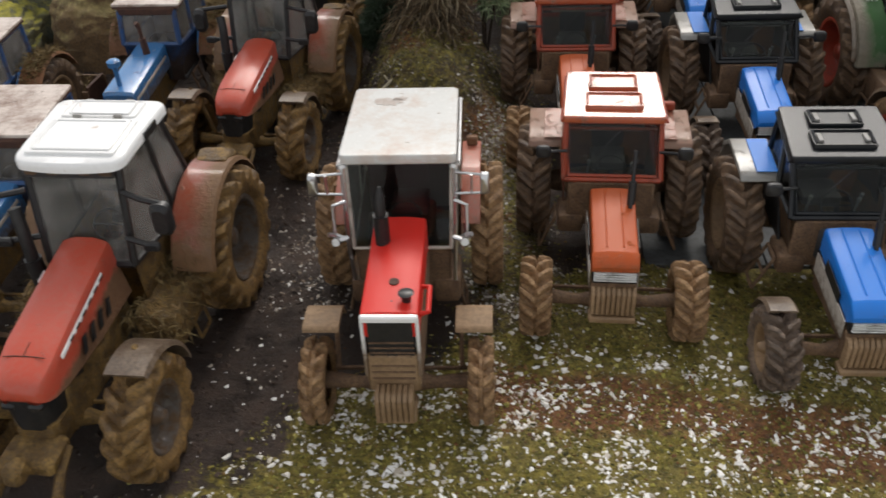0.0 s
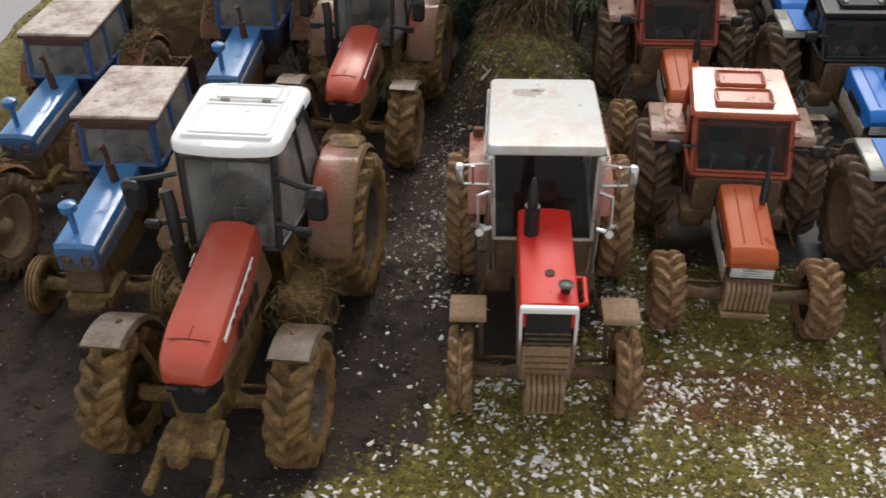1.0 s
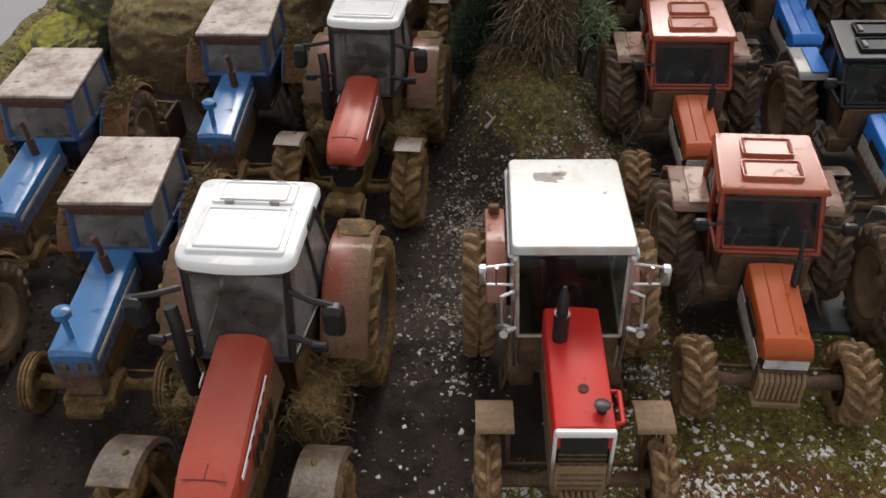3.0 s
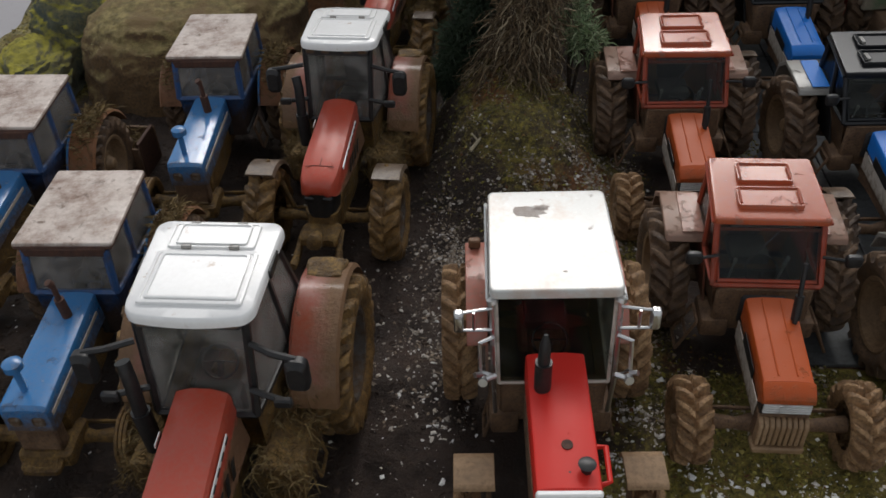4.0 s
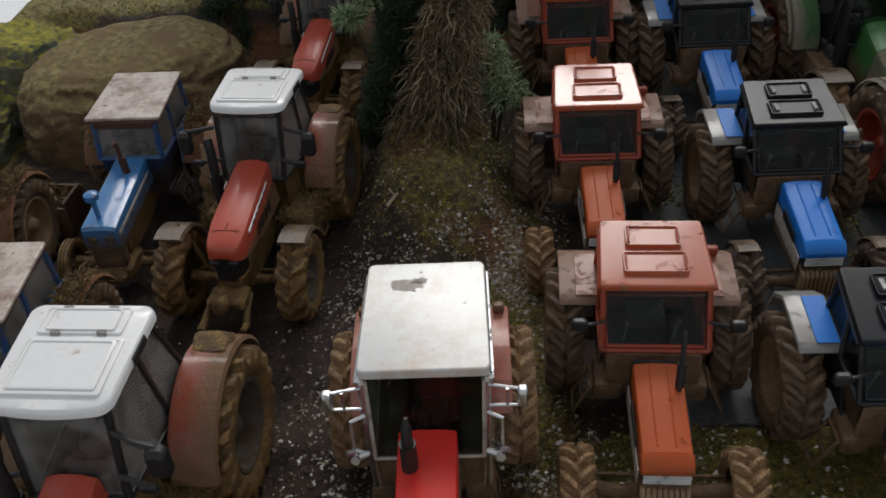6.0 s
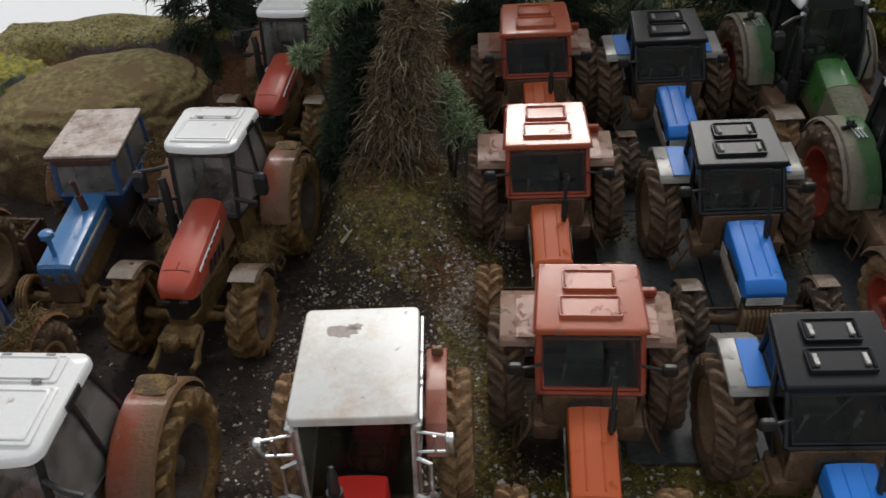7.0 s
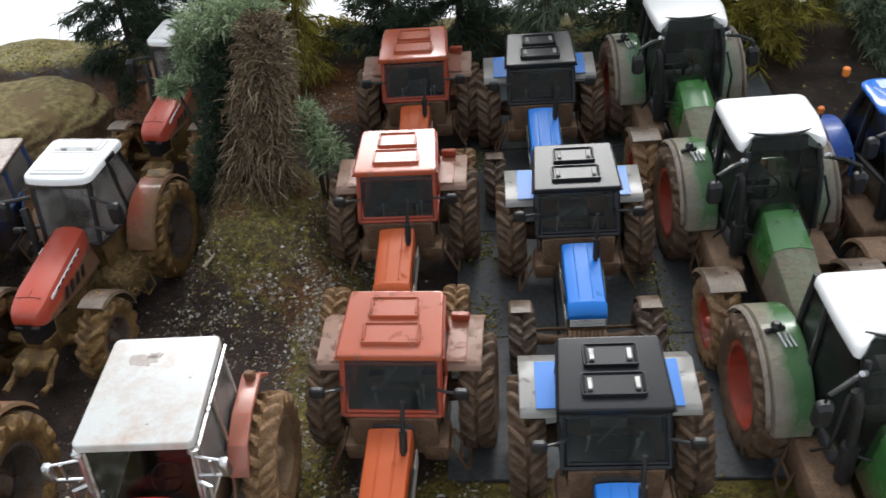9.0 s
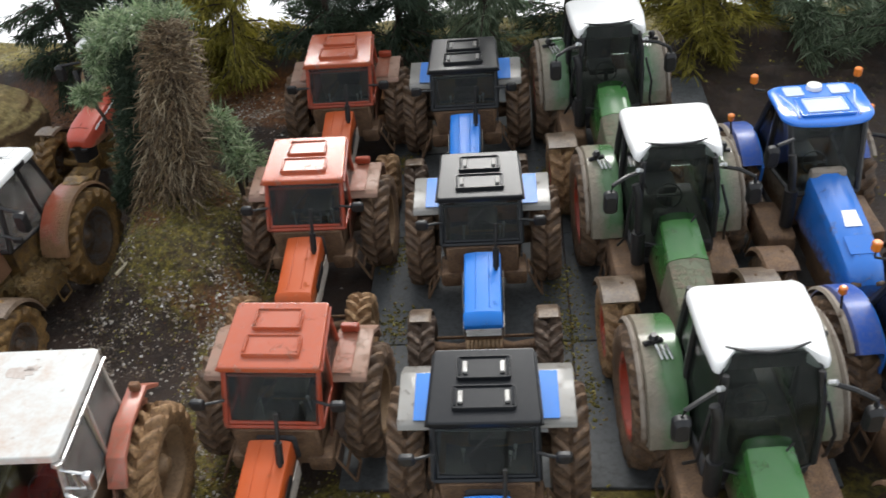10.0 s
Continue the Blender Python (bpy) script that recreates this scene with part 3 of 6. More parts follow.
def underbody(t, y0, y1, mat, width=0.5, z0=0.42, z1=1.1, axle_y=-2.35, track=0.9, fz=0.48, rz=0.75, rtrack=0.9):
    """Engine, gearbox and axles, caked with mud."""
    bm = boxes((-width * 0.42, width * 0.42, y0, y0 + 1.3, z0 + 0.1, z1), (-width * 0.36, width * 0.36, y0 + 1.1, y1, z0 + 0.12, z1 - 0.1),
               (-width * 0.55, width * 0.55, y1 - 0.7, y1 + 0.1, z0 + 0.05, z1 - 0.15), bev=0.04)
    lumps(bm, 0.03, 0.2, 2)
    part("engine_block", bm, mat, t)
    bm = bmesh.new()
    tube(bm, [(-track, axle_y, fz), (-track * 0.5, axle_y, fz - 0.04), (-0.16, axle_y, fz - 0.02), (0.16, axle_y, fz - 0.02), (track * 0.5, axle_y, fz - 0.04), (track, axle_y, fz)], [0.1, 0.07, 0.13, 0.13, 0.07, 0.1], 10)
    box(bm, -track * 0.92, track * 0.92, axle_y + 0.16, axle_y + 0.2, fz - 0.02, fz + 0.03, bev=0.01)
    part("front_axle", bm, mat, t)
    bm = bmesh.new()
    tube(bm, [(-rtrack, 0, rz), (-0.3, 0, rz), (0.3, 0, rz), (rtrack, 0, rz)], [0.12, 0.2, 0.2, 0.12], 12)
    part("rear_axle", bm, mat, t)
    bm = tubes([([(s * 0.3, 0.25, 0.55), (s * 0.38, 0.95, 0.45)], 0.045) for s in (-1, 1)] + [([(s * 0.28, 0.2, 1.0), (s * 0.34, 0.7, 0.95)], 0.04) for s in (-1, 1)] + [([(s * 0.34, 0.7, 0.95), (s * 0.37, 0.8, 0.5)], 0.025) for s in (-1, 1)] + [([(0, 0.2, 0.95), (0, 0.85, 0.8)], 0.035)])
    part("hitch_arm", bm, mat, t)


def weights(t, y, n, w, z0, z1, mat, depth=0.16):
    """A row of upright front weights."""
    for k in range(n):
        x = -w / 2 + w * (k + 0.5) / n
        bm = bmesh.new()
        profile(bm, [(y, z0), (y - depth, z0 + 0.03), (y - depth, z1 - 0.06), (y - depth + 0.06, z1), (y, z1)], x - w / n * 0.42, x + w / n * 0.42, 0.01)
        part("front_weight", bm, mat, t)


def steps(t, x, y, z0, z1, mat, s, out=0.1):
    """A short ladder below the cab door."""
    rows = []
    for d in (-0.16, 0.16):
        rows.append(([(x, y + d, z1), (x + s * out, y + d, z0)], 0.02))
    for k in range(3):
        f = k / 2
        rows.append(([(x + s * out * (1 - f), y - 0.16, z0 + (z1 - z0) * f), (x + s * out * (1 - f), y + 0.16, z0 + (z1 - z0) * f)], 0.022))
    part("cab_steps", tubes(rows, 6), mat, t)


def mirror(t, arm, centre, w, h, mat, tilt=0):
    """A mirror on a bent arm."""
    part("mirror_arm", tubes([(arm, 0.02)], 6), mat, t)
    bm = bmesh.new()
    cx, cy, cz = centre
    loft(bm, [[(cx + px * k, cy + d, cz + pz * k) for px, pz in rrect(w, h, 0.05)] for d, k in ((-0.05, 0.75), (-0.03, 1.0), (0.02, 1.0))])
    part("mirror", bm, mat, t)


def classic_tractor(body, roof_mat, cab_mat, fender_mat, fender_edge, inner_mat, rim, tyre, front_tyre, front_mudguards, label, zscale=1.0):
    """Square-cab four-wheel-drive tractor of the eighties."""
    t = tagged(new("model_tractor"), label, "tractor", "parked model tractors")
    wheel_pair(t, 0, 1.0, 0.78, 0.46, 0.47, 0.27, tyre, rim, 19)
    wheel_pair(t, -2.27, 0.92, 0.5, 0.39, 0.28, 0.1, front_tyre, M["rim_mud"], 15)
    underbody(t, -2.45, 0.15, M["mud"], 0.52, 0.42, 1.0, -2.27, 0.8, 0.5, 0.76, 0.9)
    # bonnet: high rear part, lower nose, side panels
    bonnet(t, [(-2.37, 1.0, 1.276, 0.27, 0.27, 0.012), (-1.25, 1.12, 1.43, 0.275, 0.275, 0.015)], body, rad=0.04)
    bonnet(t, [(-2.53, 1.1, 1.16, 0.272, 0.272, 0.004), (-2.5, 1.08, 1.2, 0.278, 0.278, 0.006), (-2.4, 1.0, 1.272, 0.282, 0.282, 0.012), (-2.378, 1.0, 1.28, 0.28, 0.28, 0.012)], body, rad=0.03, name="bonnet_nose")
    for s in (-1, 1):
        bm = bmesh.new()
        slab(bm, [(s * 0.281, -2.4, 0.76), (s * 0.295, -1.3, 0.86), (s * 0.297, -1.3, 1.12), (s * 0.283, -2.4, 1.0)], 0.012 * s)
        part("side_panel", bm, M["pale"], t)
        bm = bmesh.new()
        slab(bm, [(s * 0.293, -2.12, 1.03), (s * 0.3, -1.6, 1.09), (s * 0.3, -1.6, 1.24), (s * 0.293, -2.12, 1.17)], 0.008 * s)
        part("side_grille", bm, M["dark"], t)
        part("headlamp", boxes((s * 0.17 - 0.07, s * 0.17 + 0.07, -2.525, -2.46, 0.98, 1.07), bev=0.015), M["lamp"], t)
    for k in range(4):
        part("grille_bar", boxes((-0.25, 0.25, -2.54, -2.5, 0.96 + k * 0.036, 0.976 + k * 0.036), bev=0.005), M["lamp"], t)
    part("grille_back", boxes((-0.262, 0.262, -2.5, -2.4, 0.9, 1.11), bev=0.01), M["dark"], t)
    part("grille", boxes((-0.27, 0.27, -2.5, -2.35, 0.5, 0.92), bev=0.02), M["mud"], t)
    weights(t, -2.46, 9, 0.54, 0.46, 0.86, M["rim_mud"], 0.14)
    part("bumper", boxes((-0.28, 0.28, -2.62, -2.42, 0.37, 0.46), bev=0.02), M["rim_mud"], t)
    # bonnet ribs
    for x in (-0.1, 0.1):
        part("bonnet_rib", tubes([([(x, -2.3, 1.298), (x, -1.3, 1.438)], 0.012)], 6), body, t)
    # cab
    z = zscale
    zf = lambda y: (2.17 + 0.14 * (y + 0.74) / 1.03) * z
    cab(t, (0.61, 0.62, -1.02, 0.26, 1.42, 1.5), (0.6, 0.57, -0.66, 0.22, 2.07 * z, 2.18 * z), cab_mat, M["glass"], 0.036, 0.5, low=(0.52, 0.55, -1.0, 0.25, 0.85), panel=M["mud"])
    slab_roof(t, roof_mat, 1.3, 1.2, -0.74, 0.29, 2.17 * z, 2.31 * z, 0.1, 0.015, 0.035)
    latch = M["grey"] if front_mudguards else None
    hatch(t, roof_mat, -0.37, 0.37, -0.58, -0.26, zf, 0.05, 0.008, latch)
    hatch(t, roof_mat, -0.32, 0.32, -0.17, 0.15, zf, 0.05, 0.008, latch)
    for s in (-1, 1):
        part("roof_gutter", tubes([([(s * 0.66, -0.72, 2.1 * z), (s * 0.61, 0.27, 2.23 * z)], 0.02)], 6), cab_mat, t)
    part("windscreen_frame", tubes([([(-0.56, -1.0, 1.47), (0.56, -1.0, 1.47), (0.56, -0.68, 1.98 * z), (-0.56, -0.68, 1.98 * z), (-0.56, -1.0, 1.47)], 0.026)], 6), cab_mat, t)
    part("wiper", tubes([([(0.1, -0.72, 1.98 * z), (-0.22, -0.88, 1.68)], 0.012)], 5), M["dark"], t)
    for x, y in ((-0.3, -0.55), (0.26, -0.6), (0.32, -0.5)):
        part("control_lever", tubes([([(x, y, 1.1), (x + 0.02, y - 0.06, 1.42)], 0.012), ([(x + 0.02, y - 0.06, 1.42), (x + 0.02, y - 0.07, 1.47)], 0.025)], 6), M["grey"], t)
    part("roof_lining_box", boxes((-0.4, 0.4, -0.62, -0.4, 1.9 * z, 1.98 * z), bev=0.02), M["grey"], t)
    part("cab_floor", boxes((-0.55, 0.55, -0.95, 0.25, 0.8, 0.9), bev=0.02), M["interior"], t)
    seat_and_wheel(t, -0.25, 1.1, M["interior"])
    part("bulkhead", boxes((-0.55, 0.55, -1.06, -0.96, 0.72, 1.4), bev=0.03), M["mud"], t)
    # flat-topped rear mudguards
    for s in (-1, 1):
        bm = bmesh.new()
        yz = [(-0.36, 1.5), (-0.33, 1.57), (-0.26, 1.6), (0.45, 1.66), (0.74, 1.46), (0.8, 1.2), (0.76, 1.2), (0.7, 1.43), (0.43, 1.61), (-0.24, 1.55), (-0.29, 1.54), (-0.32, 1.49)]
        profile(bm, yz, s * 0.6, s * 1.08, 0.01)
        part("rear_mudguard", bm, fender_edge, t)
        bm = bmesh.new()
        profile(bm, [(-0.29, 1.603), (0.42, 1.66), (0.42, 1.675), (-0.3, 1.618)], s * 0.62, s * 0.88, 0.005)
        part("mudguard_cover", bm, fender_mat, t)
        bm = bmesh.new()
        profile(bm, [(-0.75, 0.9), (-0.3, 1.58), (0.4, 1.64), (0.75, 1.2), (0.4, 0.9)], s * 0.585, s * 0.61, 0)
        part("inner_mudguard", bm, inner_mat, t)
        if s > 0 and not front_mudguards:
            part("tail_lamp_box", boxes((0.65, 0.9, 0.36, 0.46, 1.68, 1.8), bev=0.02), cab_mat, t)
        steps(t, s * 0.7, -0.88, 0.36, 0.82, M["mud"], s, 0.2)
        part("fuel_tank", boxes((s * 0.5 - 0.17, s * 0.5 + 0.17, -1.1, -0.6, 0.62, 0.9), bev=0.06, seg=2), M["mud"], t)
        mirror(t, [(s * 0.58, -0.92, 1.78), (s * 0.72, -1.0, 1.82), (s * 0.8, -1.02, 1.82)], (s * 0.88, -1.03, 1.83), 0.19, 0.16, M["dark"])
        if front_mudguards:
            bm = bmesh.new()
            arc_fender(bm, s * 0.76, s * 1.1, -2.27, 0.5, 0.57, -75, 4, 0.03, 0.03, 8)
            part("front_mudguard", bm, M["guard_mud"], t)
            part("mudguard_bracket", tubes([([(s * 0.78, -2.12, 0.6), (s * 0.8, -2.12, 1.02)], 0.03)], 6), M["mud"], t)
    # exhaust with a fat silencer
    part("exhaust", tubes([([(0.2, -1.6, 1.34), (0.205, -1.57, 1.44)], 0.03), ([(0.205, -1.57, 1.42), (0.21, -1.53, 1.56), (0.215, -1.49, 1.7)], 0.05), ([(0.215, -1.49, 1.7), (0.23, -1.36, 2.06)], 0.027)], 10), M["dark"], t)
    return t


def square_white_tractor():
    """Red tractor with a boxy white cab and chrome mirrors."""
    t = tagged(new("model_tractor"), "red model tractor with boxy white cab roof and chrome mirrors", "tractor", "parked model tractors")
    wheel_pair(t, 0, 0.98, 0.82, 0.4, 0.5, 0.2, M["tyre_pale"], M["rim_mud"], 19)
    wheel_pair(t, -2.6, 0.92, 0.5, 0.28, 0.3, 0.08, M["tyre_pale"], M["rim_mud"], 14)
    underbody(t, -2.6, 0.2, M["mud"], 0.55, 0.42, 1.2, -2.6, 0.82, 0.5, 0.8, 0.85)
    bonnet(t, [(-2.93, 1.45, 1.72, 0.29, 0.29, 0.01), (-2.9, 1.42, 1.745, 0.3, 0.3, 0.015), (-1.35, 1.42, 1.83, 0.3, 0.3, 0.02)], M["red"], "glossy red bonnet", 0.04)
    for s in (-1, 1):
        bm = bmesh.new()
        slab(bm, [(s * 0.29, -2.9, 0.8), (s * 0.29, -1.5, 0.95), (s * 0.3, -1.5, 1.46), (s * 0.29, -2.9, 1.44)], 0.015 * s)
        part("side_panel", bm, M["mud"], t)
    # grille with a white surround
    part("grille", boxes((-0.25, 0.25, -2.935, -2.85, 0.95, 1.66), bev=0.02), M["dark"], t)
    part("grille_surround", boxes((-0.3, 0.3, -2.975, -2.9, 1.66, 1.745), bev=0.02), M["white_clean"], t, "white grille surround")
    for s in (-1, 1):
        part("grille_side", boxes((s * 0.285 - 0.017, s * 0.285 + 0.017, -2.97, -2.88, 0.9, 1.68), bev=0.015), M["white_muddy"], t, "white side rail muddied towards the bottom")
        part("headlamp", boxes((s * 0.12 - 0.09, s * 0.12 + 0.09, -2.945, -2.92, 1.1, 1.2), bev=0.03), M["mud"], t)
    for k in range(3):
        part("grille_bar", boxes((-0.24, 0.24, -2.95, -2.93, 1.22 + 0.07 * k, 1.24 + 0.07 * k), bev=0.004), M["mud"], t)
        part("grille_slat", boxes((-0.23, 0.23, -2.965, -2.945, 0.86 + 0.09 * k, 0.885 + 0.09 * k), bev=0.006), M["mud"], t)
    part("lower_grille", boxes((-0.28, 0.28, -2.95, -2.8, 0.66, 1.2), bev=0.03), M["rim_mud"], t)
    weights(t, -2.96, 7, 0.42, 0.38, 0.8, M["rim_mud"], 0.22)
    part("weight_frame", boxes((-0.22, 0.22, -3.1, -2.7, 0.3, 0.4), bev=0.03), M["rim_mud"], t)
    bm = bmesh.new()
    tube(bm, [(0.02, -2.45, 1.76), (0.02, -2.45, 1.797), (0.02, -2.45, 1.79)], [0.055, 0.055, 0.035], 14)
    part("filler_plug", bm, M["rust"], t)
    bm = bmesh.new()
    tube(bm, [(0.17, -2.72, 1.74), (0.17, -2.72, 1.81), (0.17, -2.72, 1.86), (0.17, -2.72, 1.87)], [0.05, 0.05, 0.085, 0.06], 14)
    part("filler_cap", bm, M["dark"], t)
    part("bonnet_mark", boxes((0.005, 0.03, -2.75, -2.725, 1.755, 1.77), bev=0.003), M["dark"], t)
    part("side_handle", tubes([([(0.3, -2.78, 1.62), (0.39, -2.76, 1.64), (0.39, -2.4, 1.68), (0.3, -2.38, 1.66)], 0.028)], 8), M["red"], t)
    # exhaust
    part("exhaust", tubes([([(-0.16, -1.78, 1.78), (-0.16, -1.78, 2.18)], 0.085), ([(-0.16, -1.78, 2.18), (-0.155, -1.77, 2.4), (-0.15, -1.75, 2.52)], [0.062, 0.055, 0.02])], 12), M["dark"], t)
    # cab
    cab(t, (0.57, 0.63, -1.36, 0.28, 1.42, 1.5), (0.6, 0.6, -1.14, 0.3, 2.46, 2.5), M["pale"], M["glass_dusty"], 0.024, 0.6, low=(0.5, 0.6, -1.35, 0.28, 0.8), panel=M["mud"], front=M["glass"])
    slab_roof(t, M["white_cream"], 1.33, 1.28, -1.22, 0.36, 2.59, 2.625, 0.13, 0.025, 0.06, "white roof with a rust stain")
    for s in (-1, 1):
        part("cab_corner", tubes([([(s * 0.64, -1.2, 2.47), (s * 0.63, -1.21, 2.43)], 0.06)], 10), M["chrome"], t)
        part("roof_gutter", tubes([([(s * 0.68, -1.18, 2.44), (s * 0.66, 0.34, 2.47)], 0.022)], 6), M["chrome"], t)
        part("door_frame", tubes([([(s * 0.645, -1.18, 2.43), (s * 0.625, -1.38, 1.45), (s * 0.6, -1.36, 0.95)], 0.026), ([(s * 0.63, -0.4, 2.44), (s * 0.66, -0.42, 1.2)], 0.025)], 6), M["chrome"], t)
        # upper mirror bracket, lower handle and lamp
        part("mirror_bracket", tubes([([(s * 0.64, -1.22, 2.36), (s * 0.95, -1.3, 2.38), (s * 0.95, -1.3, 2.14), (s * 0.64, -1.28, 2.12)], 0.017), ([(s * 0.82, -1.29, 2.375), (s * 0.82, -1.29, 2.13)], 0.018)], 6), M["chrome"], t)
        bm = bmesh.new()
        loft(bm, [[(s * 0.97 + px * k, -1.3 + d, 2.27 + pz * k) for px, pz in rrect(0.1, 0.26, 0.03)] for d, k in ((-0.06, 0.7), (-0.03, 1), (0.03, 1))])
        part("mirror", bm, M["chrome"], t)
        part("grab_rail", tubes([([(s * 0.62, -1.3, 2.04), (s * 0.76, -1.36, 2.02), (s * 0.76, -1.44, 1.68), (s * 0.6, -1.46, 1.62)], 0.024)], 6), M["chrome"], t)
        part("work_lamp", tubes([([(s * 0.6, -1.48, 1.66), (s * 0.72, -1.52, 1.64)], 0.03), ([(s * 0.73, -1.5, 1.63), (s * 0.74, -1.57, 1.65)], 0.05), ([(s * 0.75, -1.5, 1.7), (s * 0.82, -1.54, 1.74)], 0.03)], 8), M["chrome"], t)
        # red rear mudguard
        bm = bmesh.new()
        yz = [(-0.72, 1.3), (-0.5, 1.62), (-0.1, 1.74), (0.55, 1.74), (0.85, 1.45), (0.8, 1.42), (0.52, 1.69), (-0.1, 1.69), (-0.46, 1.57), (-0.68, 1.27)]
        profile(bm, yz, s * 0.66, s * 0.9, 0.01)
        part("rear_mudguard", bm, M["guard_dusty"], t, "dust-paled red mudguard")
        bm = bmesh.new()
        profile(bm, [(-0.78, 0.95), (-0.45, 1.6), (0.5, 1.7), (0.8, 1.2), (0.4, 0.9)], s * 0.66, s * 0.69, 0)
        part("inner_mudguard", bm, M["guard_dusty"], t)
        part("tail_lamp_box", boxes((s * 0.79 - 0.07, s * 0.79 + 0.07, 0.42, 0.52, 1.74, 1.86), bev=0.02), M["red_dull"], t)
        # flat front mudguards
        bm = bmesh.new()
        profile(bm, [(-2.47, 1.08), (-2.46, 1.12), (-2.42, 1.14), (-2.12, 1.15), (-2.02, 1.1), (-1.94, 0.94), (-1.97, 0.93), (-2.05, 1.07), (-2.13, 1.12), (-2.42, 1.11), (-2.44, 1.08)], s * 0.64, s * 1.05, 0.006)
        part("front_mudguard", bm, M["rim_mud"], t)
        part("mudguard_bracket", tubes([([(s * 0.7, -2.42, 0.55), (s * 0.7, -2.25, 1.12)], 0.03)], 6), M["mud"], t)
        steps(t, s * 0.62, -1.1, 0.4, 0.85, M["mud"], s)
        part("fuel_tank", boxes((s * 0.5 - 0.16, s * 0.5 + 0.16, -1.4, -0.8, 0.6, 0.95), bev=0.06, seg=2), M["mud"], t)
    rnd = random.Random(12)
    for sx, sy, sr in ((-0.2, 0.0, 0.15), (-0.06, 0.06, 0.08), (-0.33, -0.06, 0.05), (0.42, -0.3, 0.02), (0.1, -0.95, 0.02), (-0.05, 0.2, 0.018)):
        pts = []
        for k in range(18):
            q = sr * rnd.uniform(0.6, 1.15)
            px, py = sx + q * 1.25 * math.cos(k * 0.349), sy + q * 0.8 * math.sin(k * 0.349)
            pts.append((px, py, 2.5915 + 0.035 * (py + 1.22) / 1.58))
        bm = bmesh.new()
        slab(bm, pts, 0.004)
        part("roof_stain", bm, M["stain"], t, "brown flaked stain on the roof")
    part("cab_floor", boxes((-0.55, 0.55, -1.3, 0.25, 0.85, 0.95), bev=0.02), M["interior"], t)
    part("cab_back_panel", boxes((-0.58, 0.58, 0.2, 0.26, 0.9, 2.35), bev=0.02), M["maroon"], t)
    seat_and_wheel(t, -0.35, 1.2, M["maroon"])
    part("bulkhead", boxes((-0.56, 0.56, -1.36, -1.26, 0.8, 1.42), bev=0.03), M["mud"], t)
    return t


def rounded_roof(t, mat, w0, w1, y0, y1, z0, z1, nose=0.12, th=0.16, bow=0.12, crisp=1.0, dx=0.0, corner=0.36):
    """Moulded roof with a bowed front edge."""
    bm = bmesh.new()
    loops = []
    for inset, dz in ((0.05, -th), (0.0, -th * 0.8), (0.0, -th * 0.35), (0.03 * crisp, -th * 0.1), (0.07 * crisp, 0.0), (0.14, 0.004)):
        lp = []
        for px, py in dense(rrect(2, 2, corner, 5)):
            f = (py + 1) / 2
            w = w0 + (w1 - w0) * f
            y = y0 + inset + (y1 - y0 - 2 * inset) * f - bow * (1 - px * px) * max(0, 1 - 2 * f)
            g = (y - y0) / (y1 - y0)
            drop = nose * max(0, 1 - g * 2.2) ** 2
            lp.append((dx + px * (w / 2 - inset), y, z0 + (z1 - z0) * g + dz - drop))
        loops.append(lp)
    loft(bm, loops)
    part("roof", bm, mat, t, "", 40)


